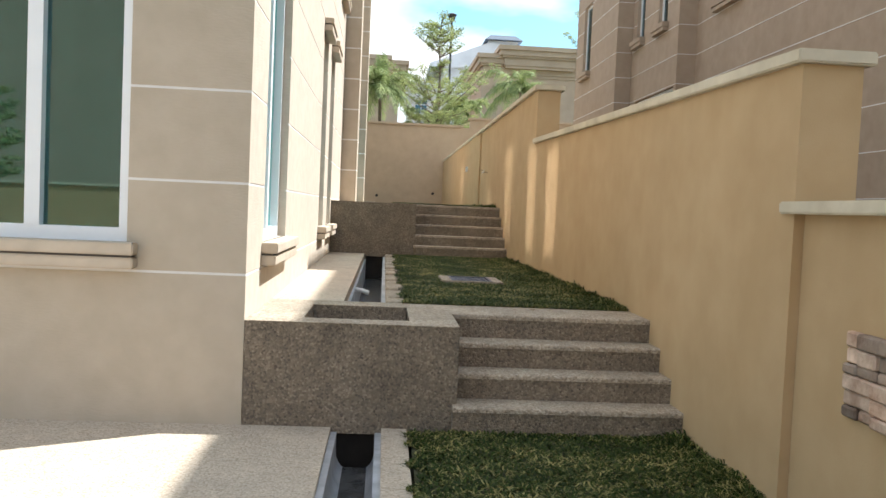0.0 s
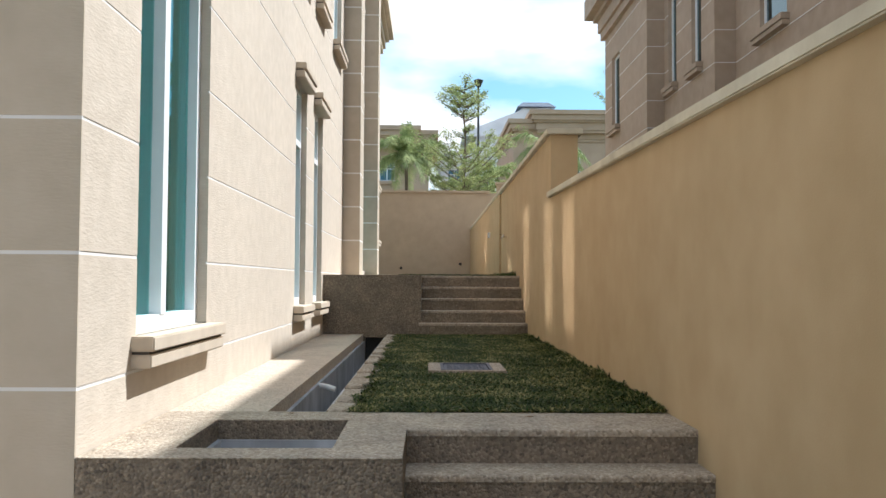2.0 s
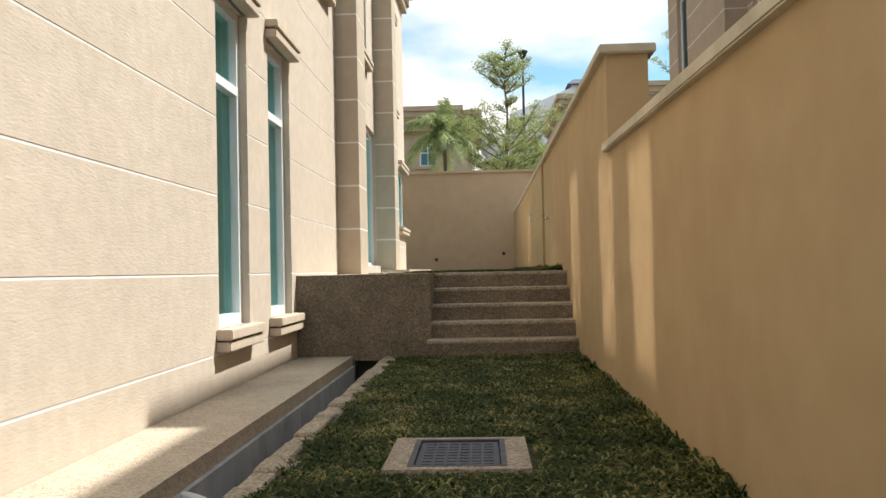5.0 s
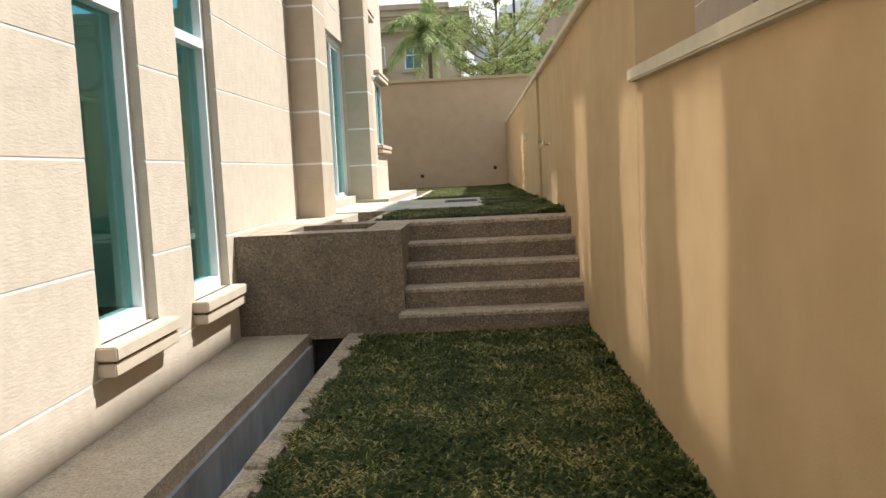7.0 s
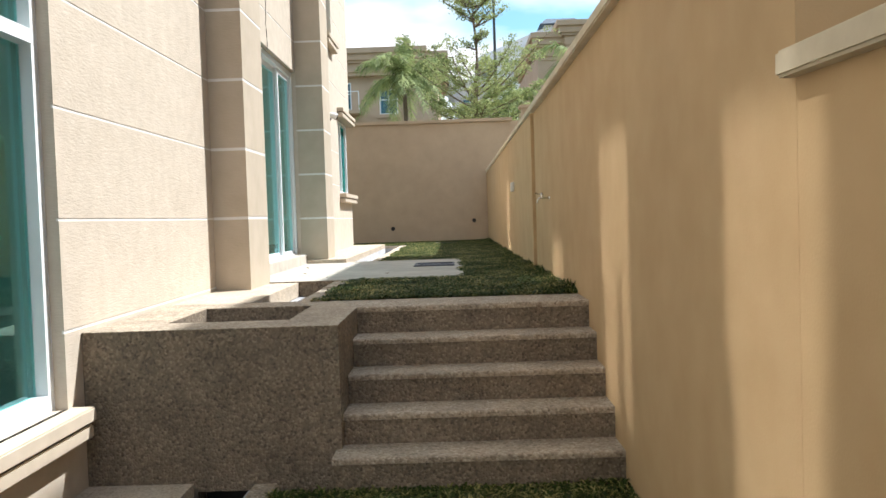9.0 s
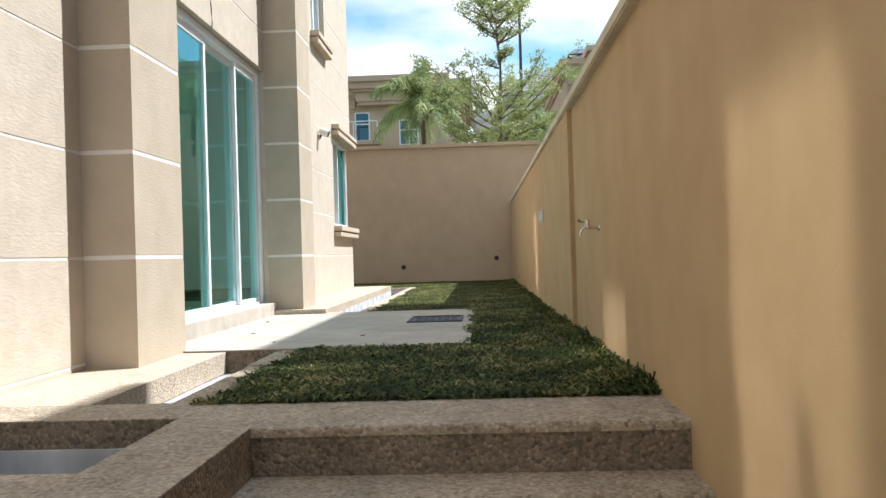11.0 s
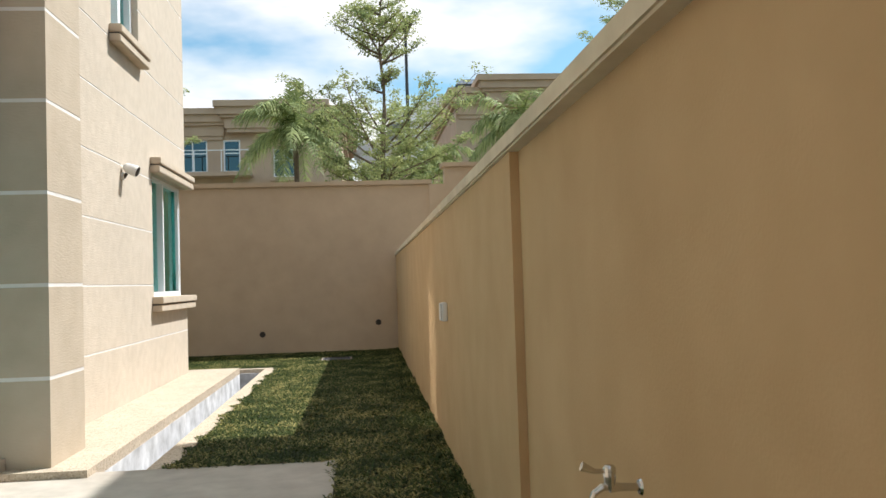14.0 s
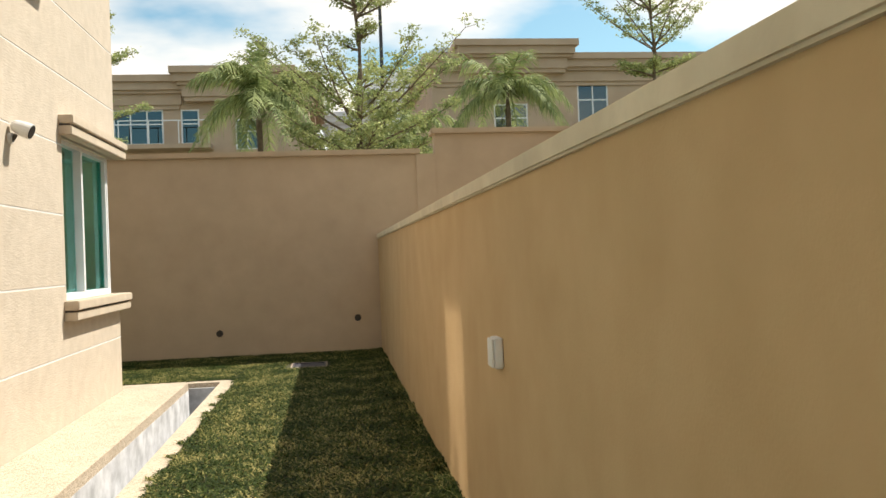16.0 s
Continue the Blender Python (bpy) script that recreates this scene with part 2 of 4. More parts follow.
PALM = leaf_material("palm_leaf", (0.07, 0.12, 0.04), (0.42, 0.48, 0.20))
POST = material("black_steel", (0.02, 0.02, 0.025), (0.04, 0.04, 0.045), 5, 0.5, 0.0)
GLASS = glass_material("teal_tinted_glass", (0.52, 0.88, 0.83), (0.68, 0.97, 1.0))
# tint darkened to put the front room's dimness into the glass
GLASS_DARK = glass_material("dim_room_teal_glass", (0.26, 0.46, 0.44), (0.68, 0.97, 1.0))
# tint lightened so the door room's brightness comes from the glass colour
GLASS_DOOR = glass_material("bright_room_teal_glass", (0.72, 1.0, 0.98), (0.68, 0.97, 1.0))
GLASS_FAR = glass_material("blue_tinted_glass", (0.05, 0.10, 0.14), (0.75, 0.95, 1.0))

# ---- building helpers ----


def box(bm, x0, x1, y0, y1, z0, z1):
    v = [bm.verts.new(p) for p in ((x0, y0, z0), (x1, y0, z0), (x1, y1, z0), (x0, y1, z0), (x0, y0, z1), (x1, y0, z1), (x1, y1, z1), (x0, y1, z1))]
    for f in ((3, 2, 1, 0), (4, 5, 6, 7), (0, 1, 5, 4), (1, 2, 6, 5), (2, 3, 7, 6), (3, 0, 4, 7)):
        bm.faces.new([v[i] for i in f])


def boxes(*rows):
    bm = bmesh.new()
    for r in rows:
        box(bm, *r)
    return bm


def soft_box(x0, x1, y0, y1, z0, z1, r=0.006, seg=2):
    bm = boxes((x0, x1, y0, y1, z0, z1))
    bmesh.ops.bevel(bm, geom=bm.edges[:], offset=r, segments=seg, affect="EDGES", profile=0.5)
    return bm


def finish(name, bm, mat):
    bmesh.ops.recalc_face_normals(bm, faces=bm.faces[:])
    me = bpy.data.meshes.new(name)
    bm.to_mesh(me)
    bm.free()
    me.materials.append(mat)
    return new(name, me)


def thing(name, label, category, at=(0, 0, 0), kind="", group=""):
    """An Empty at a thing's base, to hold its parts."""
    ob = new(name)
    ob.location = at
    ob.empty_display_size = 0.1
    return tagged(ob, label, category, group, kind)


def part(name, bm, mat, parent, label=""):
    """One mesh under a thing or a part; its coordinates are the world's."""
    ob = finish(name, bm, mat)
    ob.parent = parent
    base = parent
    off = Vector((0, 0, 0))
    while base is not None:
        off += Vector(base.location)
        base = base.parent
    ob.location = -off
    if label:
        tagged(ob, label)
    return ob


def single(name, bm, mat, label, category, kind="", group=""):
    return tagged(finish(name, bm, mat), label, category, group, kind)


def tube(bm, points, radii, sides=8):
    rings = []
    for i, p in enumerate(points):
        p = Vector(p)
        a, b = Vector(points[max(i - 1, 0)]), Vector(points[min(i + 1, len(points) - 1)])
        q = (b - a).to_track_quat("Z", "Y")
        rings.append([bm.verts.new(p + q @ Vector((math.cos(j * math.tau / sides), math.sin(j * math.tau / sides), 0)) * radii[i]) for j in range(sides)])
    for r0, r1 in zip(rings, rings[1:]):
        for j in range(sides):
            bm.faces.new((r0[j], r0[(j + 1) % sides], r1[(j + 1) % sides], r1[j]))
    bm.faces.new(rings[0][::-1])
    bm.faces.new(rings[-1])


def facing(side, plane):
    """Turns (along, out, up) extents of a facade into world extents. side: E, S, W or N, the way it looks."""
    def turn(u0, u1, d0, d1, z0, z1):
        if side == "E":
            return (plane + d0, plane + d1, u0, u1, z0, z1)
        if side == "W":
            return (plane - d1, plane - d0, u0, u1, z0, z1)
        if side == "S":
            return (u0, u1, plane - d1, plane - d0, z0, z1)
        return (u0, u1, plane + d0, plane + d1, z0, z1)
    return turn


def panelled(wall, to, u0, u1, z0, z1, grooves, openings, mat, thick=0.2, back_end=None):
    """A rendered wall: backing, courses 12 mm proud of it, and white lines in the grooves between the courses."""
    us = sorted({u0, u1, *(v for o in openings for v in o[:2] if u0 < v < u1)})
    zs = sorted({z0, z1, *(v for o in openings for v in o[2:] if z0 < v < z1)})
    back = bmesh.new()
    solid = lambda ua, ub, za, zb: not any(o[0] < (ua + ub) / 2 < o[1] and o[2] < (za + zb) / 2 < o[3] for o in openings)  # noqa: E731
    for ua, ub in zip(us, us[1:]):
        for za, zb in zip(zs, zs[1:]):
            if solid(ua, ub, za, zb):
                ub = min(ub, back_end) if back_end is not None else ub
                box(back, *to(ua, ub, -thick, -0.012, za, zb))
    bmesh.ops.remove_doubles(back, verts=back.verts[:], dist=0.0005)
    part("backing", back, mat, wall)
    edges = [z0, *[g for g in grooves if z0 < g < z1], z1]
    for i, (ga, gb) in enumerate(zip(edges, edges[1:])):
        za, zb = ga + (0.008 if i else 0), gb - (0.008 if i < len(edges) - 2 else 0)
        cut = sorted({za, zb, *(v for o in openings for v in o[2:] if za < v < zb)})
        run = []
        for ua, ub in zip(us, us[1:]):
            cells = [(ua, ub, a, b) for a, b in zip(cut, cut[1:]) if solid(ua, ub, a, b)]
            if len(cells) == len(cut) - 1:
                run.append((ua, ub, za, zb))
            else:
                if run:
                    part("render_course", boxes(*[to(r[0], r[1], -0.012, 0, r[2], r[3]) for r in [(run[0][0], run[-1][1], za, zb)]]), mat, wall)
                run = []
                if cells:
                    part("render_course", boxes(*[to(c[0], c[1], -0.012, 0, c[2], c[3]) for c in cells]), mat, wall)
        if run:
            part("render_course", boxes(to(run[0][0], run[-1][1], -0.012, 0, za, zb)), mat, wall)
    for g in edges[1:-1]:
        for ua, ub in zip(us, us[1:]):
            if solid(ua, ub, g - 0.004, g + 0.004):
                part("groove_line", boxes(to(ua, ub, -0.012, -0.003, g - 0.008, g + 0.008)), WHITE_LINE, wall)


def ledge(win, to, u0, u1, z, up, over=0.07, out=0.115, name="window_sill"):
    """A double moulding: two slabs with a dark joint; the wider slab is the one away from the opening's middle line."""
    s = 1 if up else -1
    a, b = sorted((z, z + s * 0.075)), sorted((z + s * 0.09, z + s * 0.16))
    big, small = (b, a) if up else (a, b)
    bm = bmesh.new()
    box(bm, *to(u0 - over, u1 + over, -0.03, out, *big))
    bmesh.ops.bevel(bm, geom=bm.edges[:], offset=0.008, segments=2, affect="EDGES")
    sill = part(name, bm, SILL, win)
    bm = bmesh.new()
    box(bm, *to(u0 - over + 0.005, u1 + over - 0.005, -0.03, out - 0.015, *small))
    bmesh.ops.bevel(bm, geom=bm.edges[:], offset=0.008, segments=2, affect="EDGES")
    part("lower_moulding", bm, SILL, sill)
    part("joint", boxes(to(u0 - over + 0.02, u1 + over - 0.02, -0.03, out - 0.03, min(a[1], b[1]), max(a[0], b[0]))), SKIRT, sill)


def window(name, side, plane, u0, u1, z0, z1, posts=(), transom=None, label="white aluminium casement window with teal glass", depth=0.065, sill=True, head=True, bar=0.065, glass=None):
    to = facing(side, plane)
    c = to((u0 + u1) / 2, (u0 + u1) / 2, -depth, -depth, z0, z0)
    win = thing(name, label, "window", (c[0], c[2], c[4]), "structure")
    d0, d1 = -depth - 0.075, -depth
    part("window_frame", boxes(to(u0, u0 + bar, d0, d1, z0, z1), to(u1 - bar, u1, d0, d1, z0, z1), to(u0 + bar, u1 - bar, d0, d1, z0, z0 + bar + 0.02), to(u0 + bar, u1 - bar, d0, d1, z1 - bar, z1)), FRAME, win)
    us = [u0 + bar, *posts, u1 - bar]
    for p in posts:
        part("mullion", boxes(to(p - bar * 0.7, p + bar * 0.7, d0 + 0.004, d1 + 0.006, z0 + bar + 0.02, z1 - bar)), FRAME, win)
    zs = [z0 + bar + 0.02, z1 - bar]
    if transom:
        part("transom", boxes(to(u0 + bar, u1 - bar, d0 + 0.006, d1 + 0.01, transom - 0.035, transom + 0.035)), FRAME, win)
        zs = [zs[0], transom, zs[1]]
    for ua, ub in zip(us, us[1:]):
        for za, zb in zip(zs, zs[1:]):
            g = part("pane", boxes(to(ua, ub, d0 + 0.010, d0 + 0.014, za, zb)), glass or GLASS, win)
            g.visible_shadow = False
    if sill:
        ledge(win, to, u0, u1, z0, False)
    if head:
        ledge(win, to, u0, u1, z1, True, name="window_head")
    return win


# ---- the plan ----
P1, P2 = 0.66, 1.48                      # heights of the two terraces
EAST, SOUTH, NORTH = -0.41, 4.79, 25.2   # the house's faces
RIGHT, STEP = 2.40, 2.367                # the boundary wall's face, and that of its last length
BACK = 28.24
GROOVES = [0.944 + 0.568 * i for i in range(13)]
TOP = 7.9

# ---- ground, terraces, stairs ----
bm = bmesh.new()
prof = [(-400, -0.45), (28.6, -0.45), (28.7, 2.9), (46, 2.9), (90, 3.2), (400, 8.0), (3000, 20.0)]
for (ya, za), (yb, zb) in zip(prof, prof[1:]):
    bm.faces.new([bm.verts.new(p) for p in ((-2500, ya, za), (2500, ya, za), (2500, yb, zb), (-2500, yb, zb))])
bmesh.ops.remove_doubles(bm, verts=bm.verts[:], dist=0.001)
single("ground", bm, EARTH, "bare earth and grass ground round the houses", "ground", "structure")

bm = boxes((-9, 0.15, -9, SOUTH, -0.4, 0), (0.47, 0.63, -9, SOUTH, -0.4, 0.0))
single("pavement", bm, WALKWAY, "pale pebble-wash paving beside the house", "pavement", "structure")
# open drain beside the paving, with a round bottom
bm = bmesh.new()
arc = [(0.31 + 0.12 * math.cos(math.pi + math.pi * i / 12), -0.16 + 0.12 * math.sin(math.pi + math.pi * i / 12)) for i in range(13)]
prof = [(0.15, -0.4), (0.15, -0.03), (0.19, -0.03), *arc, (0.43, -0.03), (0.47, -0.03), (0.47, -0.4)]
rows = [[bm.verts.new((px, y, pz)) for px, pz in prof] for y in (-9, SOUTH)]
for i in range(len(prof) - 1):
    bm.faces.new((rows[0][i], rows[0][i + 1], rows[1][i + 1], rows[1][i]))
bm.faces.new((rows[0][0], rows[1][0], rows[1][-1], rows[0][-1]))
single("drain_channel", bm, CEMENT, "grey cement open drain with a round bottom beside the paving", "drain", "structure")
single("drain_bed", boxes((0.232, 0.388, -9, SOUTH - 0.01, -0.272, -0.252)), DRAIN_BED, "dark bed of the open drain, shade put into its colour", "drain", "structure")


def terrace(name, y0, ylast, z0, z, pit, chan, lawn0, foot, last, low=0.09):
    """Retaining block with a catch pit and an open drain, both cut into its top. pit, chan: their extents in y."""
    t = thing(name, "brown pebble-wash retaining block with catch pit and drain", "terrace", (0.3, y0, z0), "structure")
    body = z - 0.14
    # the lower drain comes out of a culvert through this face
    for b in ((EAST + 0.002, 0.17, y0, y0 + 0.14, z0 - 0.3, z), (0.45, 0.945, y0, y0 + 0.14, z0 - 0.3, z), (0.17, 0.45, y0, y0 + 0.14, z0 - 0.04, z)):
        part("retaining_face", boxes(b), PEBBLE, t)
    # near-black sheet: shade inside the culvert put into its colour
    part("culvert_shade", boxes((0.171, 0.449, y0 + 0.16, y0 + 0.19, z0 - 0.4, z0 - 0.04)), DARKHOLE, t)
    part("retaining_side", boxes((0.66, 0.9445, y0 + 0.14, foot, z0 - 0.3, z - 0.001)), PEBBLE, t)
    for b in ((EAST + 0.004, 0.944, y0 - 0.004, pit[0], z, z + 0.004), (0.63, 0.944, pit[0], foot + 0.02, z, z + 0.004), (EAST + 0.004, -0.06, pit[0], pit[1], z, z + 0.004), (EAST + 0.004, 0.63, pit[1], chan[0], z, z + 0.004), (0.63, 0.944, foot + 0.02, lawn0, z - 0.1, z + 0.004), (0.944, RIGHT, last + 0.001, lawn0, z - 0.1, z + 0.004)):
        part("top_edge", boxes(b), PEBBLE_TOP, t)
    for b in ((-0.10, -0.06, pit[0], pit[1], z - 0.5, z - 0.001), (0.63, 0.66, pit[0], pit[1], z - 0.5, z - 0.001), (-0.06, 0.63, pit[1], pit[1] + 0.04, z - 0.5, z - 0.001), (-0.06, 0.63, pit[0] - 0.04, pit[0], z - 0.5, z - 0.001)):
        part("pit_wall", boxes(b), PEBBLE, t)
    part("pit_lining", boxes((-0.059, -0.035, pit[0], pit[1], z - 0.5, z - 0.10), (0.605, 0.629, pit[0], pit[1], z - 0.5, z - 0.10), (-0.035, 0.605, pit[1] - 0.025, pit[1] - 0.001, z - 0.5, z - 0.10), (-0.059, 0.629, pit[0], pit[1], z - 0.52, z - 0.42)), CEMENT, t)
    ends = chan[1]
    part("walkway", boxes((EAST + 0.004, 0.15, chan[0], ends, z - 0.12, z + 0.004)), WALKWAY, t)
    part("walkway_edge", boxes((0.11, 0.15, chan[0], ends, z - 0.5, z - 0.12)), PEBBLE, t)
    part("drain_wall", boxes((0.13, 0.175 + max(0, low - 0.09), chan[0], ends, z - 0.55, z - low), (0.44, 0.475, chan[0], ends, z - 0.55, z - 0.04)), CEMENT, t)
    part("drain_bed", boxes((0.13, 0.475, chan[0], ends, z - 0.56, z - 0.40)), DRAIN_BED, t)
    part("channel_end", boxes((0.11, 0.63, chan[0] - 0.04, chan[0] - 0.001, z - 0.55, z - 0.001)), PEBBLE, t)
    return t


terrace("terrace_1", SOUTH, 12.97, 0.0, P1, (5.0, 5.76), (6.04, 12.97), 6.02, 5.48, 5.738)
upper = terrace("terrace_2", 12.97, 28.0, P1, P2, (13.28, 14.05), (14.37, 16.2), 14.32, 13.85, 14.115, 0.125)
# the drain and walkway go on beyond the paved slab
part("walkway", boxes((EAST + 0.004, 0.18, 19.4, 25.5, P2 - 0.12, P2 + 0.06), (-4.0, EAST + 0.003, 25.2, 25.5, P2 - 0.12, P2 + 0.06)), WALKWAY, upper)
part("drain_wall", boxes((0.14, 0.182, 19.4, 25.5, P2 - 0.55, P2 - 0.02), (0.44, 0.475, 19.4, 25.78, P2 - 0.55, P2 - 0.04), (-4, 0.44, 25.74, 25.78, P2 - 0.55, P2 - 0.04), (-4, 0.14, 25.46, 25.502, P2 - 0.55, P2 - 0.02)), WHITEWASH, upper, "whitewashed drain side below the walkway")
part("drain_bed", boxes((-4, 0.475, 19.4, 25.78, P2 - 0.56, P2 - 0.4)), DRAIN_BED, upper)
part("kerb", boxes((0.475, 0.62, 19.4, 25.93, P2 - 0.5, P2 + 0.01), (-4, 0.475, 25.78, 25.93, P2 - 0.5, P2 + 0.01)), WALKWAY, upper, "pale mortar kerb along the drain")
part("slab_face", boxes((EAST + 0.3, 0.70, 16.186, 16.199, P2 - 0.5, P2 + 0.011)), PEBBLE, upper)
single("slab", boxes((EAST + 0.004, 1.65, 16.2, 19.55, P2 - 0.3, P2 + 0.015)), APRON, "pale concrete apron in front of the sliding door", "pavement", "structure")


def stairs(name, y_first, going, rise, count, z0, x0, label):
    st = thing(name, label, "stairs", ((x0 + RIGHT) / 2, y_first, z0), "structure")
    for i in range(count):
        y = y_first + going * i
        top = z0 + rise * (i + 1)
        xa = x0 - (0.03 if i == 0 else 0) + 0.001
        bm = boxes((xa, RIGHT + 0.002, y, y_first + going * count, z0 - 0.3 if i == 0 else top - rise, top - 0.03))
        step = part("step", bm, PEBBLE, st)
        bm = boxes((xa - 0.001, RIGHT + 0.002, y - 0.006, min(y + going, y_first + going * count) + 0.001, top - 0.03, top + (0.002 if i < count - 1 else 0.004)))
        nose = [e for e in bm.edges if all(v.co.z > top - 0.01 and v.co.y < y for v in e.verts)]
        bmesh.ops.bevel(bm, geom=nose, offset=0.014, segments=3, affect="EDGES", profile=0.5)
        # paler than its riser, with the sky's light in the colour
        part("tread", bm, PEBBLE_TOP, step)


stairs("stairs_1", 4.71, 0.257, P1 / 4, 4, 0.0, 0.945, "four brown pebble-wash steps up to the first lawn")
stairs("stairs_2", 12.79, 0.265, (P2 - P1) / 5, 5, P1, 0.945, "five brown pebble-wash steps up to the second lawn")

# ---- lawns ----


def lawn(name, areas, z, label, per=7600, seed=1, holes=()):
    rng = np.random.default_rng(seed)
    base = thing(name, label, "lawn", (areas[0][0], areas[0][2], z), "stuff")
    bm = bmesh.new()
    for x0, x1, y0, y1 in areas:
        box(bm, x0 + 0.02, x1, y0 + 0.02, y1, z - 0.35, z - 0.005)
    tagged(part("soil", bm, SOIL, base), kind="stuff")
    vs, fs = [], []
    for x0, x1, y0, y1 in areas:
        near = (x1 - x0) * (y1 - y0)
        n = int(near * per)
        x = rng.uniform(x0, x1, n)
        y = rng.uniform(y0 - 0.012, y1, n)
        wob = 0.035 * np.sin(y * 9 + 2 * np.sin(y * 3.1)) + 0.02 * np.sin(y * 31)
        x = np.where(x < x0 + 0.12, x + wob + 0.02, x)
        keep = np.ones(n, bool)
        for hx0, hx1, hy0, hy1 in holes:
            keep &= ~((x > hx0) & (x < hx1) & (y > hy0) & (y < hy1))
        x, y = x[keep], y[keep]
        n = len(x)
        a = rng.uniform(0, math.tau, n)
        edge = np.clip((x - (RIGHT - 0.26)) / 0.26, 0, 1)
        patch = 0.75 + 0.5 * np.sin(x * 5.1 + 1.3 * np.sin(y * 2.3)) * np.sin(y * 3.7 + np.sin(x * 4.0))
        ln = rng.uniform(0.020, 0.052, n) * (1 + 0.25 * (patch - 0.75)) * (1 + edge * (0.5 + 1.5 * np.maximum(0, np.sin(y * 7.3 + 2.0 * np.sin(y * 2.7)))))
        up = rng.uniform(0.0, 0.34, n) + 0.35 * edge
        w = rng.uniform(0.005, 0.013, n)
        dx, dy = np.cos(a), np.sin(a)
        h = rng.uniform(0.0, 0.016, n)
        p0 = np.stack([x - dy * w * 0.5, y + dx * w * 0.5, z + h - 0.006], 1)
        p1 = np.stack([x + dy * w * 0.5, y - dx * w * 0.5, z + h - 0.006], 1)
        mx, my, mz = x + dx * ln * 0.55, y + dy * ln * 0.55, z + h + ln * up * 0.8
        p2 = np.stack([mx + dy * w * 0.45, my - dx * w * 0.45, mz], 1)
        p3 = np.stack([mx - dy * w * 0.45, my + dx * w * 0.45, mz], 1)
        p4 = np.stack([x + dx * ln, y + dy * ln, z + h + ln * up * 0.75], 1)
        off = sum(len(v) for v in vs)
        vs.append(np.stack([p0, p1, p2, p3, p4], 1).reshape(-1, 3))
        i = off + 5 * np.arange(n)[:, None]
        fs.append((i + np.array([[0, 1, 2, 3]]), i + np.array([[3, 2, 4]])))
    me = bpy.data.meshes.new("grass")
    quads = np.concatenate([q for q, _ in fs])
    tris = np.concatenate([t for _, t in fs])
    verts = np.concatenate(vs)
    me.vertices.add(len(verts))
    me.vertices.foreach_set("co", verts.astype(np.float32).ravel())
    me.loops.add(quads.size + tris.size)
    me.loops.foreach_set("vertex_index", np.concatenate([quads.ravel(), tris.ravel()]).astype(np.int32))
    me.polygons.add(len(quads) + len(tris))
    me.polygons.foreach_set("loop_start", np.concatenate([4 * np.arange(len(quads)), quads.size + 3 * np.arange(len(tris))]).astype(np.int32))
    me.update(calc_edges=True)
    me.validate()
    me.materials.append(GRASS)
    g = new("grass", me)
    g.parent = base
    g.location = -Vector(base.location)
    tagged(g, kind="stuff")
    return base


lawn("lawn_1", [(0.63, RIGHT, 1.2, 4.70)], 0.004, "short patchy green cow-grass lawn at the foot of the steps", seed=3)
lawn("lawn_2", [(0.60, RIGHT, 6.02, 12.78)], P1 + 0.004, "short patchy green cow-grass lawn on the first terrace", per=8200, seed=5, holes=[(1.04, 1.70, 8.0, 8.62)])
lawn("lawn_3", [(0.60, RIGHT, 14.32, 16.25), (1.62, RIGHT, 16.22, 19.53), (0.60, RIGHT, 19.53, BACK), (-4, 0.60, 25.92, BACK)], P2 + 0.006, "short green cow-grass lawn on the upper terrace", per=7600, seed=7, holes=[(1.12, 1.66, 26.6, 27.1)])
single("forecourt", boxes((0.63, RIGHT + 0.05, -9, 1.22, -0.4, 0.0)), PEBBLE_TOP, "pebble-wash forecourt behind the lawn", "pavement", "structure")

# ---- the house ----
U = "E"
east_open = [(5.50, 6.84, 1.12, 3.62), (10.47, 11.27, 1.12, 3.62), (11.95, 12.78, 1.12, 3.62), (16.25, 19.52, 0.6, 3.96), (23.50, 25.3, 2.52, 3.86),
             (5.6, 6.7, 5.04, 6.85), (10.66, 11.44, 5.04, 6.85), (12.03, 12.81, 5.04, 6.85), (13.95, 15.02, 5.04, 6.95), (16.62, 18.6, 5.04, 6.85), (22.10, 23.05, 5.04, 6.95)]
wall_e = thing("wall_east", "beige textured render house wall with white grooves", "wall", (EAST, 15, 0), "structure")
panelled(wall_e, facing("E", EAST), SOUTH + 0.012, NORTH - 0.012, -0.3, TOP, GROOVES, east_open, PLASTER)
wall_s = thing("wall_south", "beige textured render house front with white grooves", "wall", (-3, SOUTH, 0), "structure")
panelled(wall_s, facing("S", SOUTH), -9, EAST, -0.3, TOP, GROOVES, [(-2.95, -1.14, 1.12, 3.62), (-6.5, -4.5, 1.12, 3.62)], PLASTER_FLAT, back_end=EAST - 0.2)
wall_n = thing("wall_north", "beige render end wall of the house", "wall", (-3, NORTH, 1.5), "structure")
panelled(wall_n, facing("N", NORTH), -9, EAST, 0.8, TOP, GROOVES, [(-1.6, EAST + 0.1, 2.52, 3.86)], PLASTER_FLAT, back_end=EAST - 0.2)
# unseen wall; its gaps are added to let daylight brighten the rooms
single("wall_west", boxes((-9.2, -9, SOUTH, NORTH, -0.3, 1.65), (-9.2, -9, SOUTH, NORTH, 4.2, TOP), *[(-9.2, -9, a, b, 1.65, 4.2) for a, b in ((SOUTH, 9.6), (13.0, 14.6), (20.6, NORTH))]), PLASTER_FLAT, "plain beige far wall of the house, unseen, gaps added for daylight", "wall", "structure")
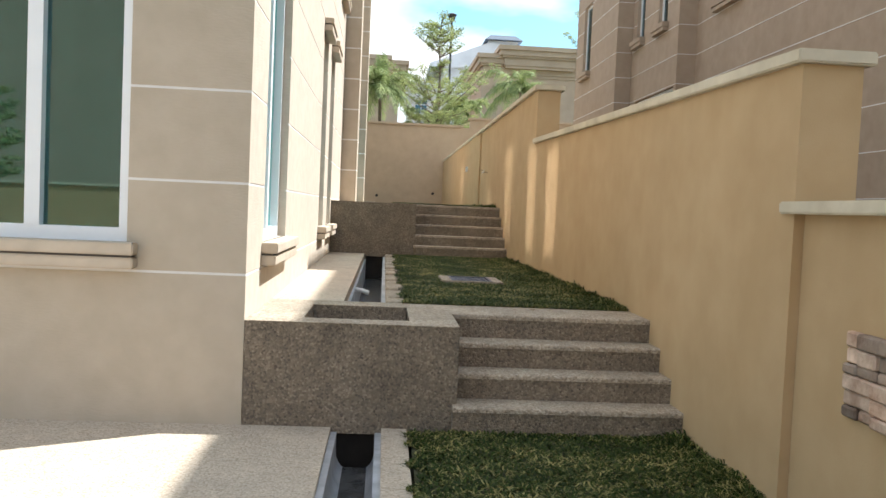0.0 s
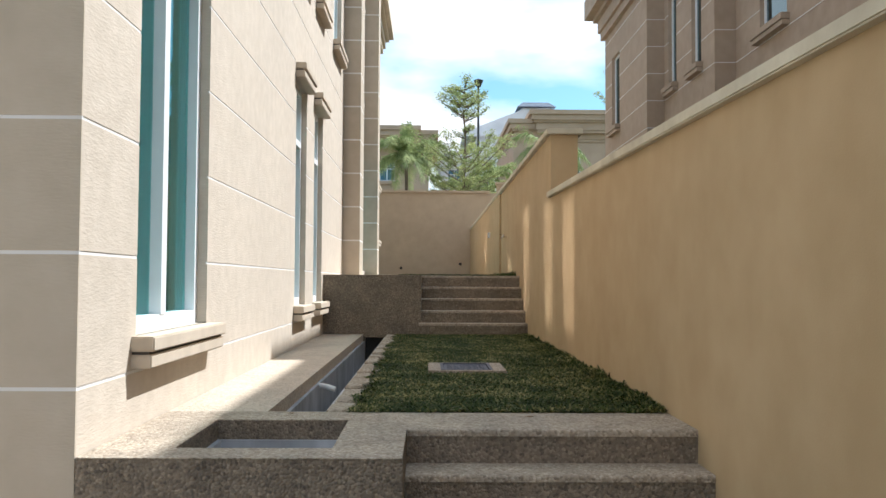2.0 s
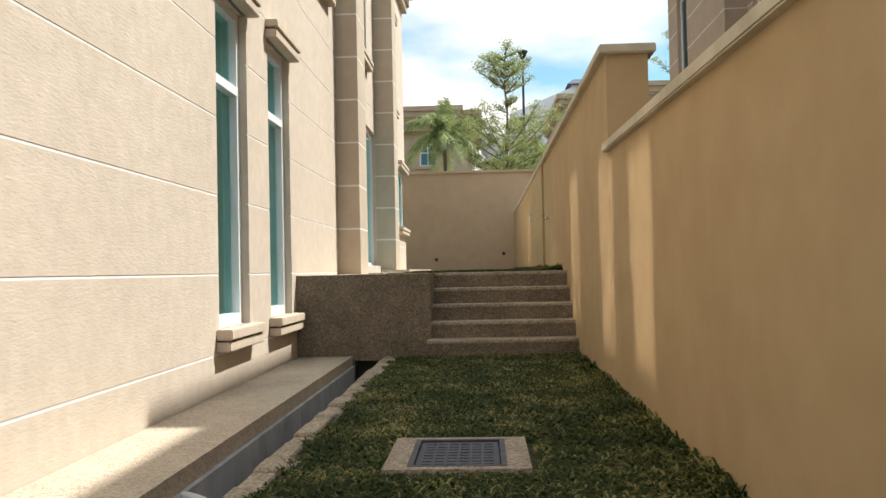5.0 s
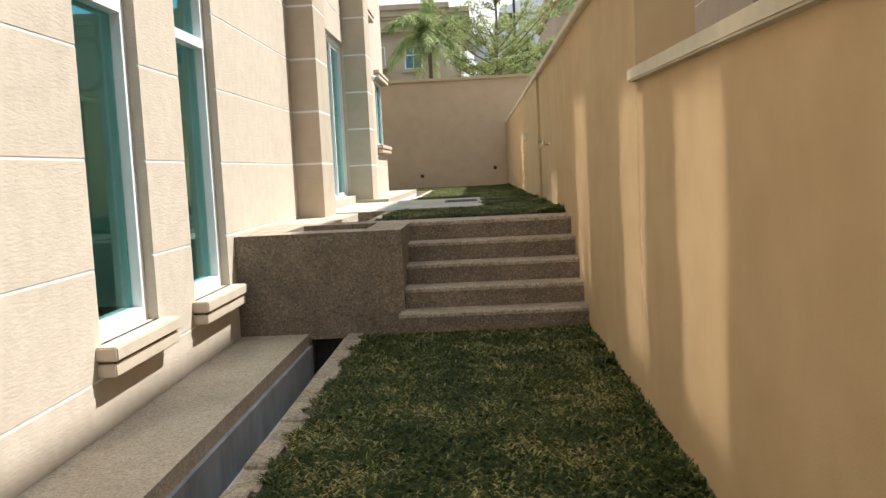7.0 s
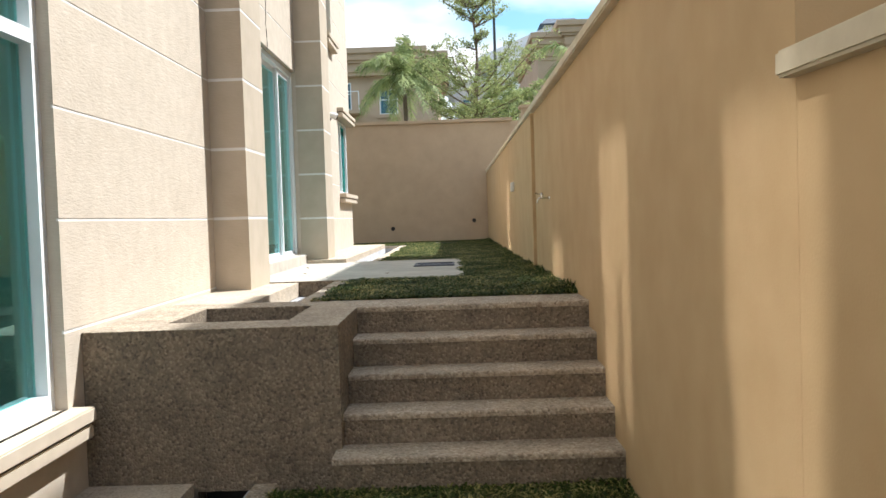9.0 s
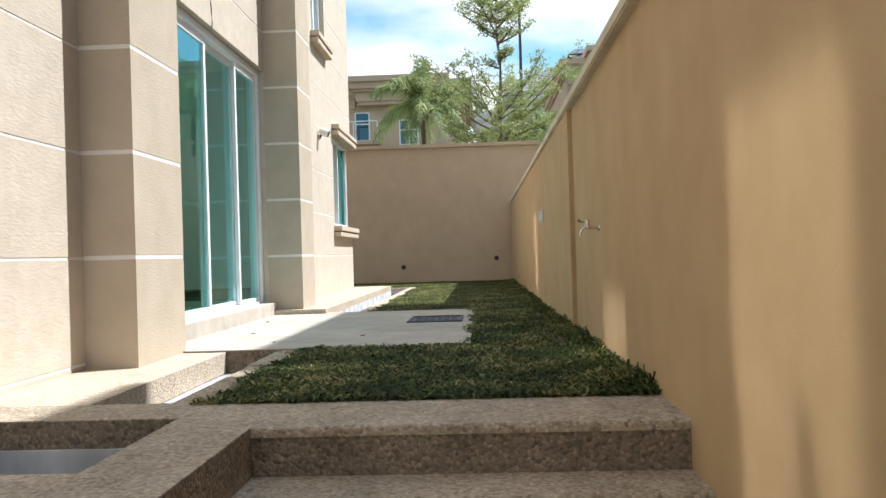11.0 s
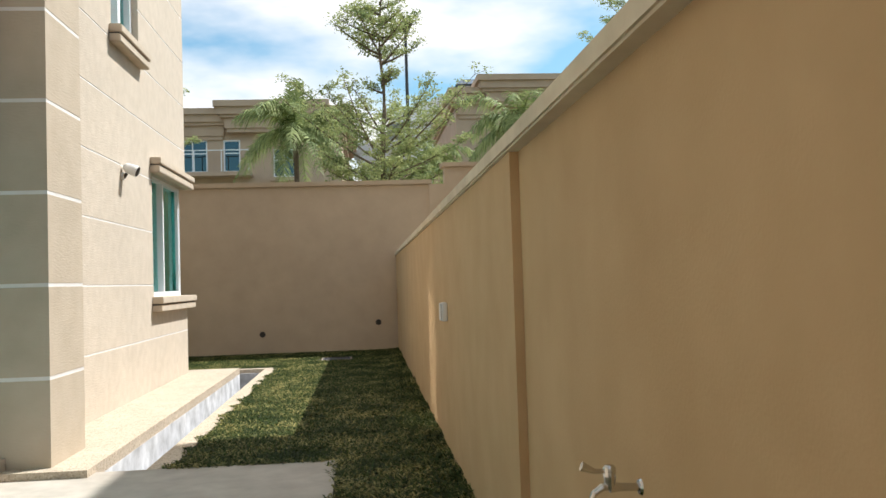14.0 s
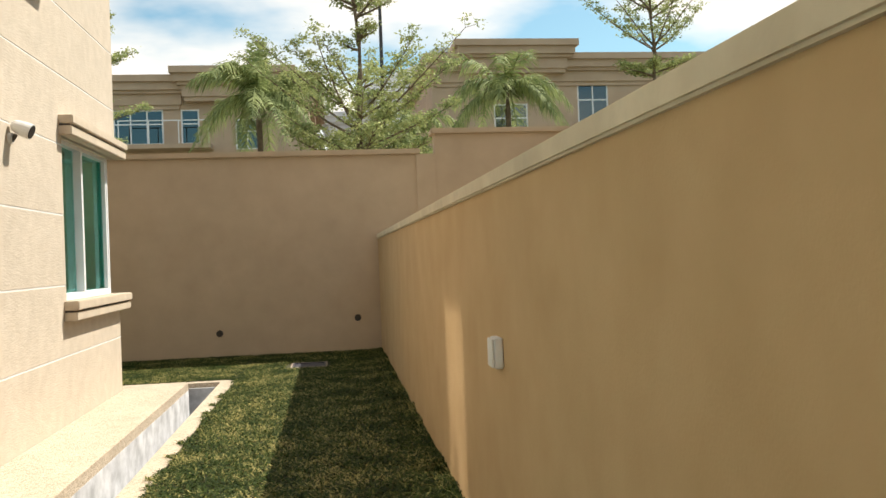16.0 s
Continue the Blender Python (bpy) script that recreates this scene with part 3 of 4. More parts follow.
# inside
single("inner_floor", boxes((-9, EAST - 0.201, SOUTH + 0.2, 14.0, 0.5, 0.72), (-9, EAST - 0.201, 14.0, NORTH - 0.2, 0.5, 1.58)), INNER_FLOOR, "pale tiled floor inside the empty house", "floor", "structure")
single("inner_ceiling", boxes((-9, EAST - 0.201, SOUTH + 0.2, NORTH - 0.2, 4.3, 4.5)), INNER, "white ceiling inside the empty house", "ceiling", "structure")
single("inner_wall", boxes((-9.0, EAST - 0.201, 13.8, 13.95, 0.72, 4.3), (-9.0, EAST - 0.201, 8.4, 8.55, 0.72, 4.3), (-9.0, EAST - 0.201, 21.0, 21.15, 1.58, 4.3)), INNER, "cream walls of the empty rooms", "wall", "structure")
single("baseboard", boxes((-9.0, -8.98, 8.56, 13.8, 0.72, 0.84), (-9.0, -8.98, 13.96, 21.0, 1.58, 1.72), (-9.0, EAST - 0.21, 20.98, 21.0, 1.58, 1.72), (-9.0, EAST - 0.21, 13.78, 13.8, 0.72, 0.84)), SKIRT, "dark skirting round the empty rooms", "skirting", "structure")

CASE = "white aluminium casement window with teal glass and double sill"
window("window_1", "E", EAST, 5.50, 6.84, 1.12, 3.62, (6.12,), None, CASE)
window("window_2", "E", EAST, 10.47, 11.27, 1.12, 3.62, (), 2.98, "tall narrow white window with transom and teal glass")
window("window_3", "E", EAST, 11.95, 12.78, 1.12, 3.62, (), 2.98, "tall narrow white window with transom and teal glass")
window("window_4", "S", SOUTH, -2.95, -1.14, 1.12, 3.62, (-1.73,), None, CASE, depth=0.05, glass=GLASS_DARK)
window("window_9", "S", SOUTH, -6.5, -4.5, 1.12, 3.62, (-5.5,), None, CASE, depth=0.05)
for i, (a, b) in enumerate(((5.6, 6.7), (10.66, 11.44), (12.03, 12.81), (13.95, 15.02), (16.62, 18.6), (22.10, 23.05))):
    window("window_%d" % (11 + i), "E", EAST, a, b, 5.04, 6.95 if 13 < a < 15 or a > 20 else 6.85, ((a + b) / 2,) if b - a > 0.8 else (), None, "upper-floor white window with teal glass and beige sill")
# corner window at the far end
corner = window("window_5", "E", EAST, 23.50, 25.14, 2.52, 3.86, (24.25,), None, "white corner window with teal glass at the house end", sill=False, head=False, bar=0.035)
nwin = window("window_6", "N", NORTH, -1.6, EAST - 0.07, 2.52, 3.86, (), None, "return pane of the white corner window", depth=0.06, sill=False, head=False, bar=0.035)
for z, up, nm in ((2.52, False, "window_sill"), (3.86, True, "window_head")):
    ledge(corner, facing("E", EAST), 23.50, 25.18, z, up, name=nm)

# sliding door between the pilasters
door = thing("door_1", "white-framed teal glass sliding door, four leaves, closed", "sliding door", (-0.5, 17.9, 1.6), "structure")
part("door_frame", boxes((-0.58, -0.46, 16.26, 16.32, 1.62, 3.95), (-0.58, -0.46, 19.46, 19.515, 1.62, 3.95), (-0.58, -0.46, 16.32, 19.46, 3.89, 3.95), (-0.58, -0.46, 16.32, 19.46, 1.60, 1.635)), FRAME, door)
for i, (a, b) in enumerate(((16.32, 17.10), (17.05, 17.93), (17.88, 18.80), (18.75, 19.46))):
    x = -0.505 if i % 2 else -0.545
    leaf = part("leaf", boxes((x - 0.016, x + 0.016, a, a + 0.05, 1.635, 3.89), (x - 0.016, x + 0.016, b - 0.05, b, 1.635, 3.89), (x - 0.016, x + 0.016, a + 0.05, b - 0.05, 1.635, 1.675), (x - 0.016, x + 0.016, a + 0.05, b - 0.05, 3.83, 3.89)), FRAME, door)
    g = part("pane", boxes((x - 0.003, x + 0.003, a + 0.05, b - 0.05, 1.675, 3.83)), GLASS_DOOR, leaf)
    g.visible_shadow = False
part("threshold", soft_box(-0.62, -0.33, 16.25, 19.52, P2, 1.615, 0.008), APRON, door, "pale stone threshold")


def pilaster(name, x0, x1, y0, y1):
    p = thing(name, "beige render pilaster with white grooves", "pilaster", ((x0 + x1) / 2, (y0 + y1) / 2, P2), "structure")
    zs = [P2 - 0.3, *[g for g in GROOVES if g > P2 + 0.1], TOP]
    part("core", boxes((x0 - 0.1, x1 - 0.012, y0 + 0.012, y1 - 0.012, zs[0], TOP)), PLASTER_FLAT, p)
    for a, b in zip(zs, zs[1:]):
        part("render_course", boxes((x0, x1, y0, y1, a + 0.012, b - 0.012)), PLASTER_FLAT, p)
    for g in zs[1:-1]:
        part("groove_line", boxes((x0 + 0.001, x1 - 0.002, y0 + 0.002, y1 - 0.002, g - 0.012, g + 0.012)), WHITE_LINE, p)


pilaster("pilaster_1", EAST + 0.001, -0.12, 15.52, 16.25)
pilaster("pilaster_2", EAST + 0.001, -0.068, 19.52, 20.15)


def cornice(name, rings, mat, label, z, parts):
    """Stepped eaves moulding. rings: (overhang, thickness) from the lowest up; parts: the plan's rectangles."""
    c = thing(name, label, "cornice", (parts[0][0], parts[0][2], z), "structure")
    for over, thick in rings:
        bm = bmesh.new()
        for x0, x1, y0, y1 in parts:
            box(bm, x0 - over, x1 + over, y0 - over, y1 + over, z, z + thick - 0.001)
        part("moulding", bm, mat, c)
        z += thick


EAVES = [(0.12, 0.16), (0.18, 0.22), (0.28, 0.10), (0.40, 0.22)]
cornice("trim", EAVES, SILL, "stepped beige eaves moulding of the house", TOP, [(-9.2, EAST, SOUTH, NORTH)])

# ---- boundary walls ----


def boundary(name, x0, x1, y0, y1, z0, z1, mat, label, cap=0.065, over=0.045, capmat=None, fall=0.0, ends=(True, True), cap_end=None):
    w = thing(name, label, "boundary wall", ((x0 + x1) / 2, (y0 + y1) / 2, z0), "structure")
    bm = boxes((x0, x1, y0, y1, z0, z1))
    for v in bm.verts:
        v.co.z -= fall if v.co.z > z1 - 0.01 and v.co.y < y1 - 0.01 else 0
    part("wall_body", bm, mat, w)
    if not cap:
        return w
    bm = boxes((x0 - over, x1 + over, y0 - (over if ends[0] else 0.0), (cap_end or y1) + (over if ends[1] else 0.0), z1, z1 + cap))
    for v in bm.verts:
        v.co.z -= fall if v.co.y < y1 - 0.01 else 0
    bmesh.ops.bevel(bm, geom=bm.edges[:], offset=0.008, segments=2, affect="EDGES")
    part("coping", bm, capmat or COPING, w, "pale weathered coping")
    return w


boundary("wall_boundary_1", RIGHT, 2.70, 3.40, 10.62, -0.4, 2.335, BOUNDARY, "ochre painted boundary wall beside the first lawn", fall=0.16, ends=(True, False))
boundary("wall_boundary_2", RIGHT - 0.0006, 2.70, 10.60, 17.06, -0.4, 3.04, BOUNDARY, "taller ochre painted boundary wall beside the steps", over=0.052, ends=(True, False), cap_end=BACK - 0.06)
# this length stands 3 cm proud of the one before it
boundary("wall_boundary_3", STEP, 2.70, 17.061, BACK - 0.06, -0.4, 3.04, BOUNDARY, "taller ochre painted boundary wall beside the upper lawn", cap=0)
boundary("wall_boundary_4", RIGHT + 0.05, 2.66, -9, 3.395, -0.4, 1.455, BOUNDARY, "low ochre painted boundary wall near the gate", cap=0.06, over=0.09)
boundary("wall_back_1", -9, 2.95, BACK, BACK + 0.25, 0.9, 4.22, BACKWALL, "tan painted back boundary wall", cap=0.075, over=0.05, capmat=BACKWALL)
boundary("wall_back_2", 3.22, 22, BACK - 0.005, BACK + 0.25, 0.0, 4.50, BACKWALL, "higher tan painted back wall of the next plot", cap=0.075, over=0.05, capmat=BACKWALL)
single("wall_back_pier", boxes((2.95, 3.22, BACK - 0.03, BACK + 0.28, 0.0, 4.22)), BACKWALL, "tan pier between the two back walls", "pier", "structure")
boundary("wall_front", -9, 2.6, -9.3, -9, -0.4, 1.6, BOUNDARY, "plain ochre wall that closes the forecourt")

# lamps added, strip by strip, for sunlight upper panes throw onto the boundary wall
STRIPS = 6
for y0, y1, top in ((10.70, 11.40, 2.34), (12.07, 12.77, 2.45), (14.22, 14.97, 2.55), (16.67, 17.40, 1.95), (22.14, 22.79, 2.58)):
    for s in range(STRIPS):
        lamp = new("added_glint_lamp", bpy.data.lights.new("added_glint_lamp", "AREA"))
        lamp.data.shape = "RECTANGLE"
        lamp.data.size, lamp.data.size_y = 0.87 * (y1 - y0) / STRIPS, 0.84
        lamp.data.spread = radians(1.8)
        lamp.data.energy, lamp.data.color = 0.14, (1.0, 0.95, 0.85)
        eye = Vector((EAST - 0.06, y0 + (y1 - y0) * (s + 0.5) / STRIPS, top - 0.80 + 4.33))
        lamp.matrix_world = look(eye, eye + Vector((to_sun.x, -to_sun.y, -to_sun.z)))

# ---- fittings ----


def manhole(name, x0, x1, y0, y1, z, border, label):
    m = thing(name, label, "manhole", ((x0 + x1) / 2, (y0 + y1) / 2, z))
    if border:
        bx0, bx1, by0, by1 = x0 - border, x1 + border, y0 - 0.05, y1 + 0.05
        part("surround", boxes((bx0, x0, by0, by1, z - 0.1, z + 0.022), (x1, bx1, by0, by1, z - 0.1, z + 0.022), (x0, x1, by0, y0, z - 0.1, z + 0.022), (x0, x1, y1, by1, z - 0.1, z + 0.022)), PEBBLE_TOP, m, "pale mortar surround")
    part("rim", boxes((x0, x0 + 0.025, y0, y1, z - 0.05, z + 0.024), (x1 - 0.025, x1, y0, y1, z - 0.05, z + 0.024), (x0 + 0.025, x1 - 0.025, y0, y0 + 0.025, z - 0.05, z + 0.024), (x0 + 0.025, x1 - 0.025, y1 - 0.025, y1, z - 0.05, z + 0.024)), COVER, m)
    cover = part("cover", boxes((x0 + 0.03, x1 - 0.03, y0 + 0.03, y1 - 0.03, z - 0.03, z + 0.014)), COVER, m)
    nx, ny = 6, 8
    for i in range(nx):
        for j in range(ny):
            cx = x0 + 0.05 + (x1 - x0 - 0.1) * (i + 0.5) / nx
            cy = y0 + 0.05 + (y1 - y0 - 0.1) * (j + 0.5) / ny
            part("stud", boxes((cx - 0.02, cx + 0.02, cy - 0.02, cy + 0.02, z + 0.014, z + 0.019)), COVER, cover)


manhole("manhole", 1.15, 1.57, 8.02, 8.58, P1 + 0.012, 0.10, "dark iron manhole cover in a pale mortar surround")
manhole("manhole", 1.11, 1.565, 17.96, 18.58, P2 + 0.002, 0, "dark iron manhole cover set in the pale apron")
manhole("manhole", 1.20, 1.60, 26.65, 27.05, P2 - 0.004, 0.02, "grey manhole cover in the upper lawn")


def wall_pipe(x, z):
    p = thing("weep_pipe", "dark round weep pipe in the back wall", "pipe", (x, BACK - 0.01, z), group="weep pipes")
    bm = bmesh.new()
    tube(bm, [(x, BACK + 0.02, z), (x, BACK - 0.010, z)], [0.048, 0.048], 16)
    part("pipe_rim", bm, SKIRT, p)
    # solid disc over the bore, coloured as dark as the shade within
    bm = bmesh.new()
    tube(bm, [(x, BACK + 0.01, z), (x, BACK - 0.012, z)], [0.038, 0.038], 16)
    part("mouth_shade", bm, DARKHOLE, p)


wall_pipe(0.16, 1.813)
wall_pipe(2.05, 1.949)

# garden tap
ty, tz = 15.84, 2.168
tap = thing("garden_tap", "dull chrome garden tap with lever on the ochre wall", "tap", (RIGHT, ty, tz))
bm = bmesh.new()
tube(bm, [(RIGHT, ty, tz), (RIGHT - 0.0060, ty, tz)], [0.0176, 0.0143], 16)
part("flange", bm, CHROME, tap)
bm = bmesh.new()
tube(bm, [(RIGHT, ty, tz), (RIGHT - 0.0450, ty, tz + 0.0020), (RIGHT - 0.0650, ty, tz + 0.0030)], [0.0077, 0.0088, 0.0121], 12)
part("body", bm, CHROME, tap)
bm = bmesh.new()
tube(bm, [(RIGHT - 0.0600, ty, tz + 0.0050), (RIGHT - 0.0800, ty, tz + 0.0040), (RIGHT - 0.0975, ty, tz - 0.0075), (RIGHT - 0.1050, ty, tz - 0.0250), (RIGHT - 0.1060, ty, tz - 0.0425)], [0.0088, 0.0083, 0.0072, 0.0066, 0.0072], 12)
part("spout", bm, CHROME, tap)
bm = bmesh.new()
tube(bm, [(RIGHT - 0.0650, ty, tz), (RIGHT - 0.0650, ty, tz + 0.0250), (RIGHT - 0.0650, ty, tz + 0.0425), (RIGHT - 0.0650, ty, tz + 0.0475)], [0.0099, 0.0132, 0.0132, 0.0077], 12)
part("valve", bm, CHROME, tap)
bm = bmesh.new()
tube(bm, [(RIGHT - 0.0700, ty, tz + 0.0350), (RIGHT - 0.0950, ty, tz + 0.0360), (RIGHT - 0.1225, ty, tz + 0.0475)], [0.0044, 0.0055, 0.0099], 8)
part("lever", bm, CHROME, tap)

# outdoor socket
box_ = thing("outdoor_socket", "small white plastic socket box on the ochre wall", "socket", (STEP, 19.55, 2.40))
part("body", soft_box(STEP - 0.035, STEP, 19.50, 19.60, 2.34, 2.46, 0.008), PLASTIC, box_)
part("lid", soft_box(STEP - 0.046, STEP - 0.036, 19.505, 19.595, 2.345, 2.455, 0.004), PLASTIC, box_)

# wall light
light = thing("wall_light", "white bullet wall light on the house wall, unlit", "wall light", (EAST, 22.38, 3.7070))
bm = bmesh.new()
tube(bm, [(EAST, 22.38, 3.6810), (EAST + 0.022, 22.38, 3.6810)], [0.0385, 0.0350], 16)
part("base", bm, PLASTIC, light)
bm = bmesh.new()
tube(bm, [(EAST + 0.015, 22.38, 3.6615), (EAST + 0.045, 22.38, 3.7070)], [0.0140, 0.0140], 10)
part("arm", bm, SKIRT, light)
bm = bmesh.new()
tube(bm, [(EAST + 0.015, 22.38, 3.7720), (EAST + 0.038, 22.38, 3.7655), (EAST + 0.090, 22.38, 3.7428), (EAST + 0.143, 22.38, 3.7200)], [0.0210, 0.0420, 0.0525, 0.0546], 16)
head = part("shade", bm, PLASTIC, light)
bm = bmesh.new()
tube(bm, [(EAST + 0.139, 22.38, 3.7213), (EAST + 0.147, 22.38, 3.7181)], [0.0476, 0.0476], 16)
part("lens", bm, DARKHOLE, head)

# stone-faced plaque by the gate
plaque = thing("stone_plaque", "split-stone cladding plaque on the low wall", "stone cladding", (RIGHT + 0.05, 2.5, 0.42))
rnd = random.Random(4)
z = 0.60
while z < 0.92:
    h = rnd.uniform(0.045, 0.07)
    y = 2.92
    while y > 1.75:
        w = rnd.uniform(0.10, 0.24)
        d = rnd.uniform(0.02, 0.05)
        part("stone", soft_box(RIGHT + 0.05 - d, RIGHT + 0.06, max(y - w, 1.7) + 0.003, y, z, z + h - 0.003, 0.008, 1), ROCK, plaque)
        y -= w
    z += h

# a bent pipe stub in the first drain
stub = thing("drain_pipe", "short grey pipe stub across the open drain", "pipe", (0.2, 8.1, P1 - 0.1))
bm = bmesh.new()
tube(bm, [(0.17, 8.1, P1 - 0.10), (0.24, 8.08, P1 - 0.11), (0.31, 8.06, P1 - 0.13)], [0.022, 0.022, 0.022], 10)
part("pipe", bm, PLASTIC, stub)

# broken kerb pieces along the lawn's edge
kerb_1 = thing("kerb_1", "pale broken mortar kerb pieces along the drain", "kerb", (0.53, 9, P1), "structure")
y = 6.02
rnd = random.Random(9)
while y < 12.9:
    w = rnd.uniform(0.16, 0.42)
    part("kerb_piece", soft_box(0.475, 0.60 + rnd.uniform(-0.02, 0.09), y + 0.004, min(y + w, 12.96) - rnd.uniform(0.004, 0.02), P1 - 0.4, P1 + rnd.uniform(-0.004, 0.016), 0.010, 1), PEBBLE_TOP, kerb_1)
    y += w
kerb_2 = thing("kerb_2", "pale mortar kerb along the upper drain", "kerb", (0.53, 15, P2), "structure")
y = 14.3
while y < 16.19:
    w = rnd.uniform(0.5, 0.8)
    part("kerb_piece", soft_box(0.475, 0.62 + rnd.uniform(-0.02, 0.03), y + 0.001, min(y + w, 16.19), P2 - 0.4, P2 + rnd.uniform(-0.004, 0.012), 0.008, 1), PEBBLE_TOP, kerb_2)
    y += w

# ---- the neighbour's house ----
NX, NEND = 5.5, 22.5
TOPS = (7.55, 8.5, 8.5)
nb = thing("neighbour_house", "two-storey brown rendered house beyond the boundary wall", "house", (NX, 12, -0.4))
segs = [(NX, 18.4, NEND), (NX + 0.36, 15.35, 18.4), (NX + 0.72, -4.0, 15.35)]
holes = [[(20.9, 21.7, 5.1, 6.85)], [(17.55, 18.1, 5.3, 7.1), (16.05, 16.6, 5.3, 7.1), (15.5, 17.97, 3.52, 3.97)], [(13.3, 14.3, 5.3, 7.1), (9.5, 10.9, 5.3, 7.1), (5, 6.5, 5.3, 7.1)]]
for (px, ya, yb), hs, NTOP in zip(segs, holes, TOPS):
    to = facing("W", px)
    us = sorted({ya, yb, *(v for o in hs for v in o[:2])})
    zs = sorted({-0.45, NTOP, *(v for o in hs for v in o[2:])})
    bm = bmesh.new()
    for a, b in zip(us, us[1:]):
        for c, d in zip(zs, zs[1:]):
            if not any(o[0] < (a + b) / 2 < o[1] and o[2] < (c + d) / 2 < o[3] for o in hs):
                box(bm, *to(a, b, -0.25, 0, c, d))
    if ya > 0:
        box(bm, px + 0.25, px + 0.7, ya, ya + 0.2, -0.45, NTOP)
    bmesh.ops.remove_doubles(bm, verts=bm.verts[:], dist=0.0005)
    part("wall", bm, NEIGHBOUR, nb)
    for k in range(13):
        g = 1.2 + 0.56 * k
        if g < NTOP:
            lines = [to(a, b, 0.0, 0.004, g - 0.006, g + 0.006) for a, b in zip(us, us[1:]) if not any(o[0] < (a + b) / 2 < o[1] and o[2] < g < o[3] for o in hs)]
            if ya > 0:
                lines.append((px + 0.004, px + 0.34, ya - 0.006, ya - 0.003, g - 0.006, g + 0.006))
            for line in lines:
                part("groove_line", boxes(line), WHITE_LINE, nb)
    for a, b, c, d in hs:
        fr = part("window", boxes(to(a, a + 0.05, -0.12, -0.07, c, d), to(b - 0.05, b, -0.12, -0.07, c, d), to(a + 0.05, b - 0.05, -0.12, -0.07, c, c + 0.05), to(a + 0.05, b - 0.05, -0.12, -0.07, d - 0.05, d), *[to(m - 0.025, m + 0.025, -0.12, -0.07, c + 0.05, d - 0.05) for m in np.arange(a + 0.85, b - 0.4, 0.85)]), FRAME, nb)
        part("pane", boxes(to(a + 0.05, b - 0.05, -0.10, -0.095, c + 0.05, d - 0.05)), GLASS_FAR, fr)
        if c > 4:
            part("sill", boxes(to(a - 0.1, b + 0.1, -0.02, 0.13, c - 0.09, c), to(a - 0.09, b + 0.09, -0.02, 0.11, c - 0.17, c - 0.10)), NEIGHBOUR, fr)
part("end_wall", boxes((NX + 0.25, 14, NEND - 0.25, NEND - 0.001, -0.45, 7.55), (NX + 0.9, 14, -4, -3.75, -0.45, NTOP), (13.8, 14.0, -3.75, NEND - 0.25, -0.45, NTOP)), NEIGHBOUR, nb)
# last row: unseen overhang added to widen the shade on the walkway
for (px, ya, yb), zc in zip([*segs, (NX + 0.36, 12.9, 15.35)], [*TOPS, 8.5]):
    for over, th in ((0.10, 0.2), (0.16, 0.3), (0.26, 0.12), (0.45, 0.5)):
        lo = ya + (0.1 if px > NX + 0.4 else 0)
        part("cornice", boxes((px - over, 14, lo - over + (0.003 if px > NX else 0), yb + (over if px == NX else -0.46), zc + (0.002 if yb == 15.35 else 0), zc + th - 0.001)), NEIGHBOUR, nb)
        zc += th

# ---- far houses ----


def far_house(name, x0, x1, y, z0, z1, bays, wins, label, deep=12, mat=None):
    mat = mat or FARWALL
    h = thing(name, label, "house", ((x0 + x1) / 2, y, z0))
    us = sorted({x0, x1, *(v for w in wins for v in w[:2])})
    zs = sorted({z0, z1, *(v for w in wins for v in w[2:])})
    bm = bmesh.new()
    for a, b in zip(us, us[1:]):
        for c, d in zip(zs, zs[1:]):
            if not any(w[0] < (a + b) / 2 < w[1] and w[2] < (c + d) / 2 < w[3] for w in wins):
                box(bm, a, b, y, y + 0.25, c, d)
    box(bm, x0, x0 + 0.25, y + 0.25, y + deep, z0, z1)
    box(bm, x1 - 0.25, x1, y + 0.25, y + deep, z0, z1)
    box(bm, x0, x1, y + deep, y + deep + 0.25, z0, z1)
    bmesh.ops.remove_doubles(bm, verts=bm.verts[:], dist=0.0005)
    part("wall", bm, mat, h)
    for a, b, c, d in wins:
        n = max(1, round((b - a) / 0.6))
        bars = [(a + (b - a) * i / n, 0) for i in range(1, n)]
        m = (c + d) / 2 + 0.12
        fr = part("window", boxes((a, a + 0.06, y + 0.02, y + 0.08, c, d), (b - 0.06, b, y + 0.02, y + 0.08, c, d), (a + 0.06, b - 0.06, y + 0.02, y + 0.08, c, c + 0.06), (a + 0.06, b - 0.06, y + 0.02, y + 0.08, d - 0.06, d), (a + 0.06, b - 0.06, y + 0.025, y + 0.07, m - 0.025, m + 0.025), *[(u - 0.025, u + 0.025, y + 0.03, y + 0.075, c + 0.06, d - 0.06) for u, _ in bars]), FRAME, h)
        part("pane", boxes((a + 0.05, b - 0.05, y + 0.05, y + 0.055, c + 0.05, d - 0.05)), GLASS_FAR, fr)
        part("sill", boxes((a - 0.15, b + 0.15, y - 0.14, y + 0.02, c - 0.16, c)), mat, fr)
    for a, b, top, out in bays:
        z = top - 1.25
        for over, th in ((0.08, 0.16), (0.16, 0.42), (0.30, 0.12), (0.42, 0.30), (0.55, 0.25)):
            part("cornice", boxes((a - over, b + over, y - out - over, y + deep * 0.9, z, z + th - 0.001)), mat, h)
            z += th
    return h


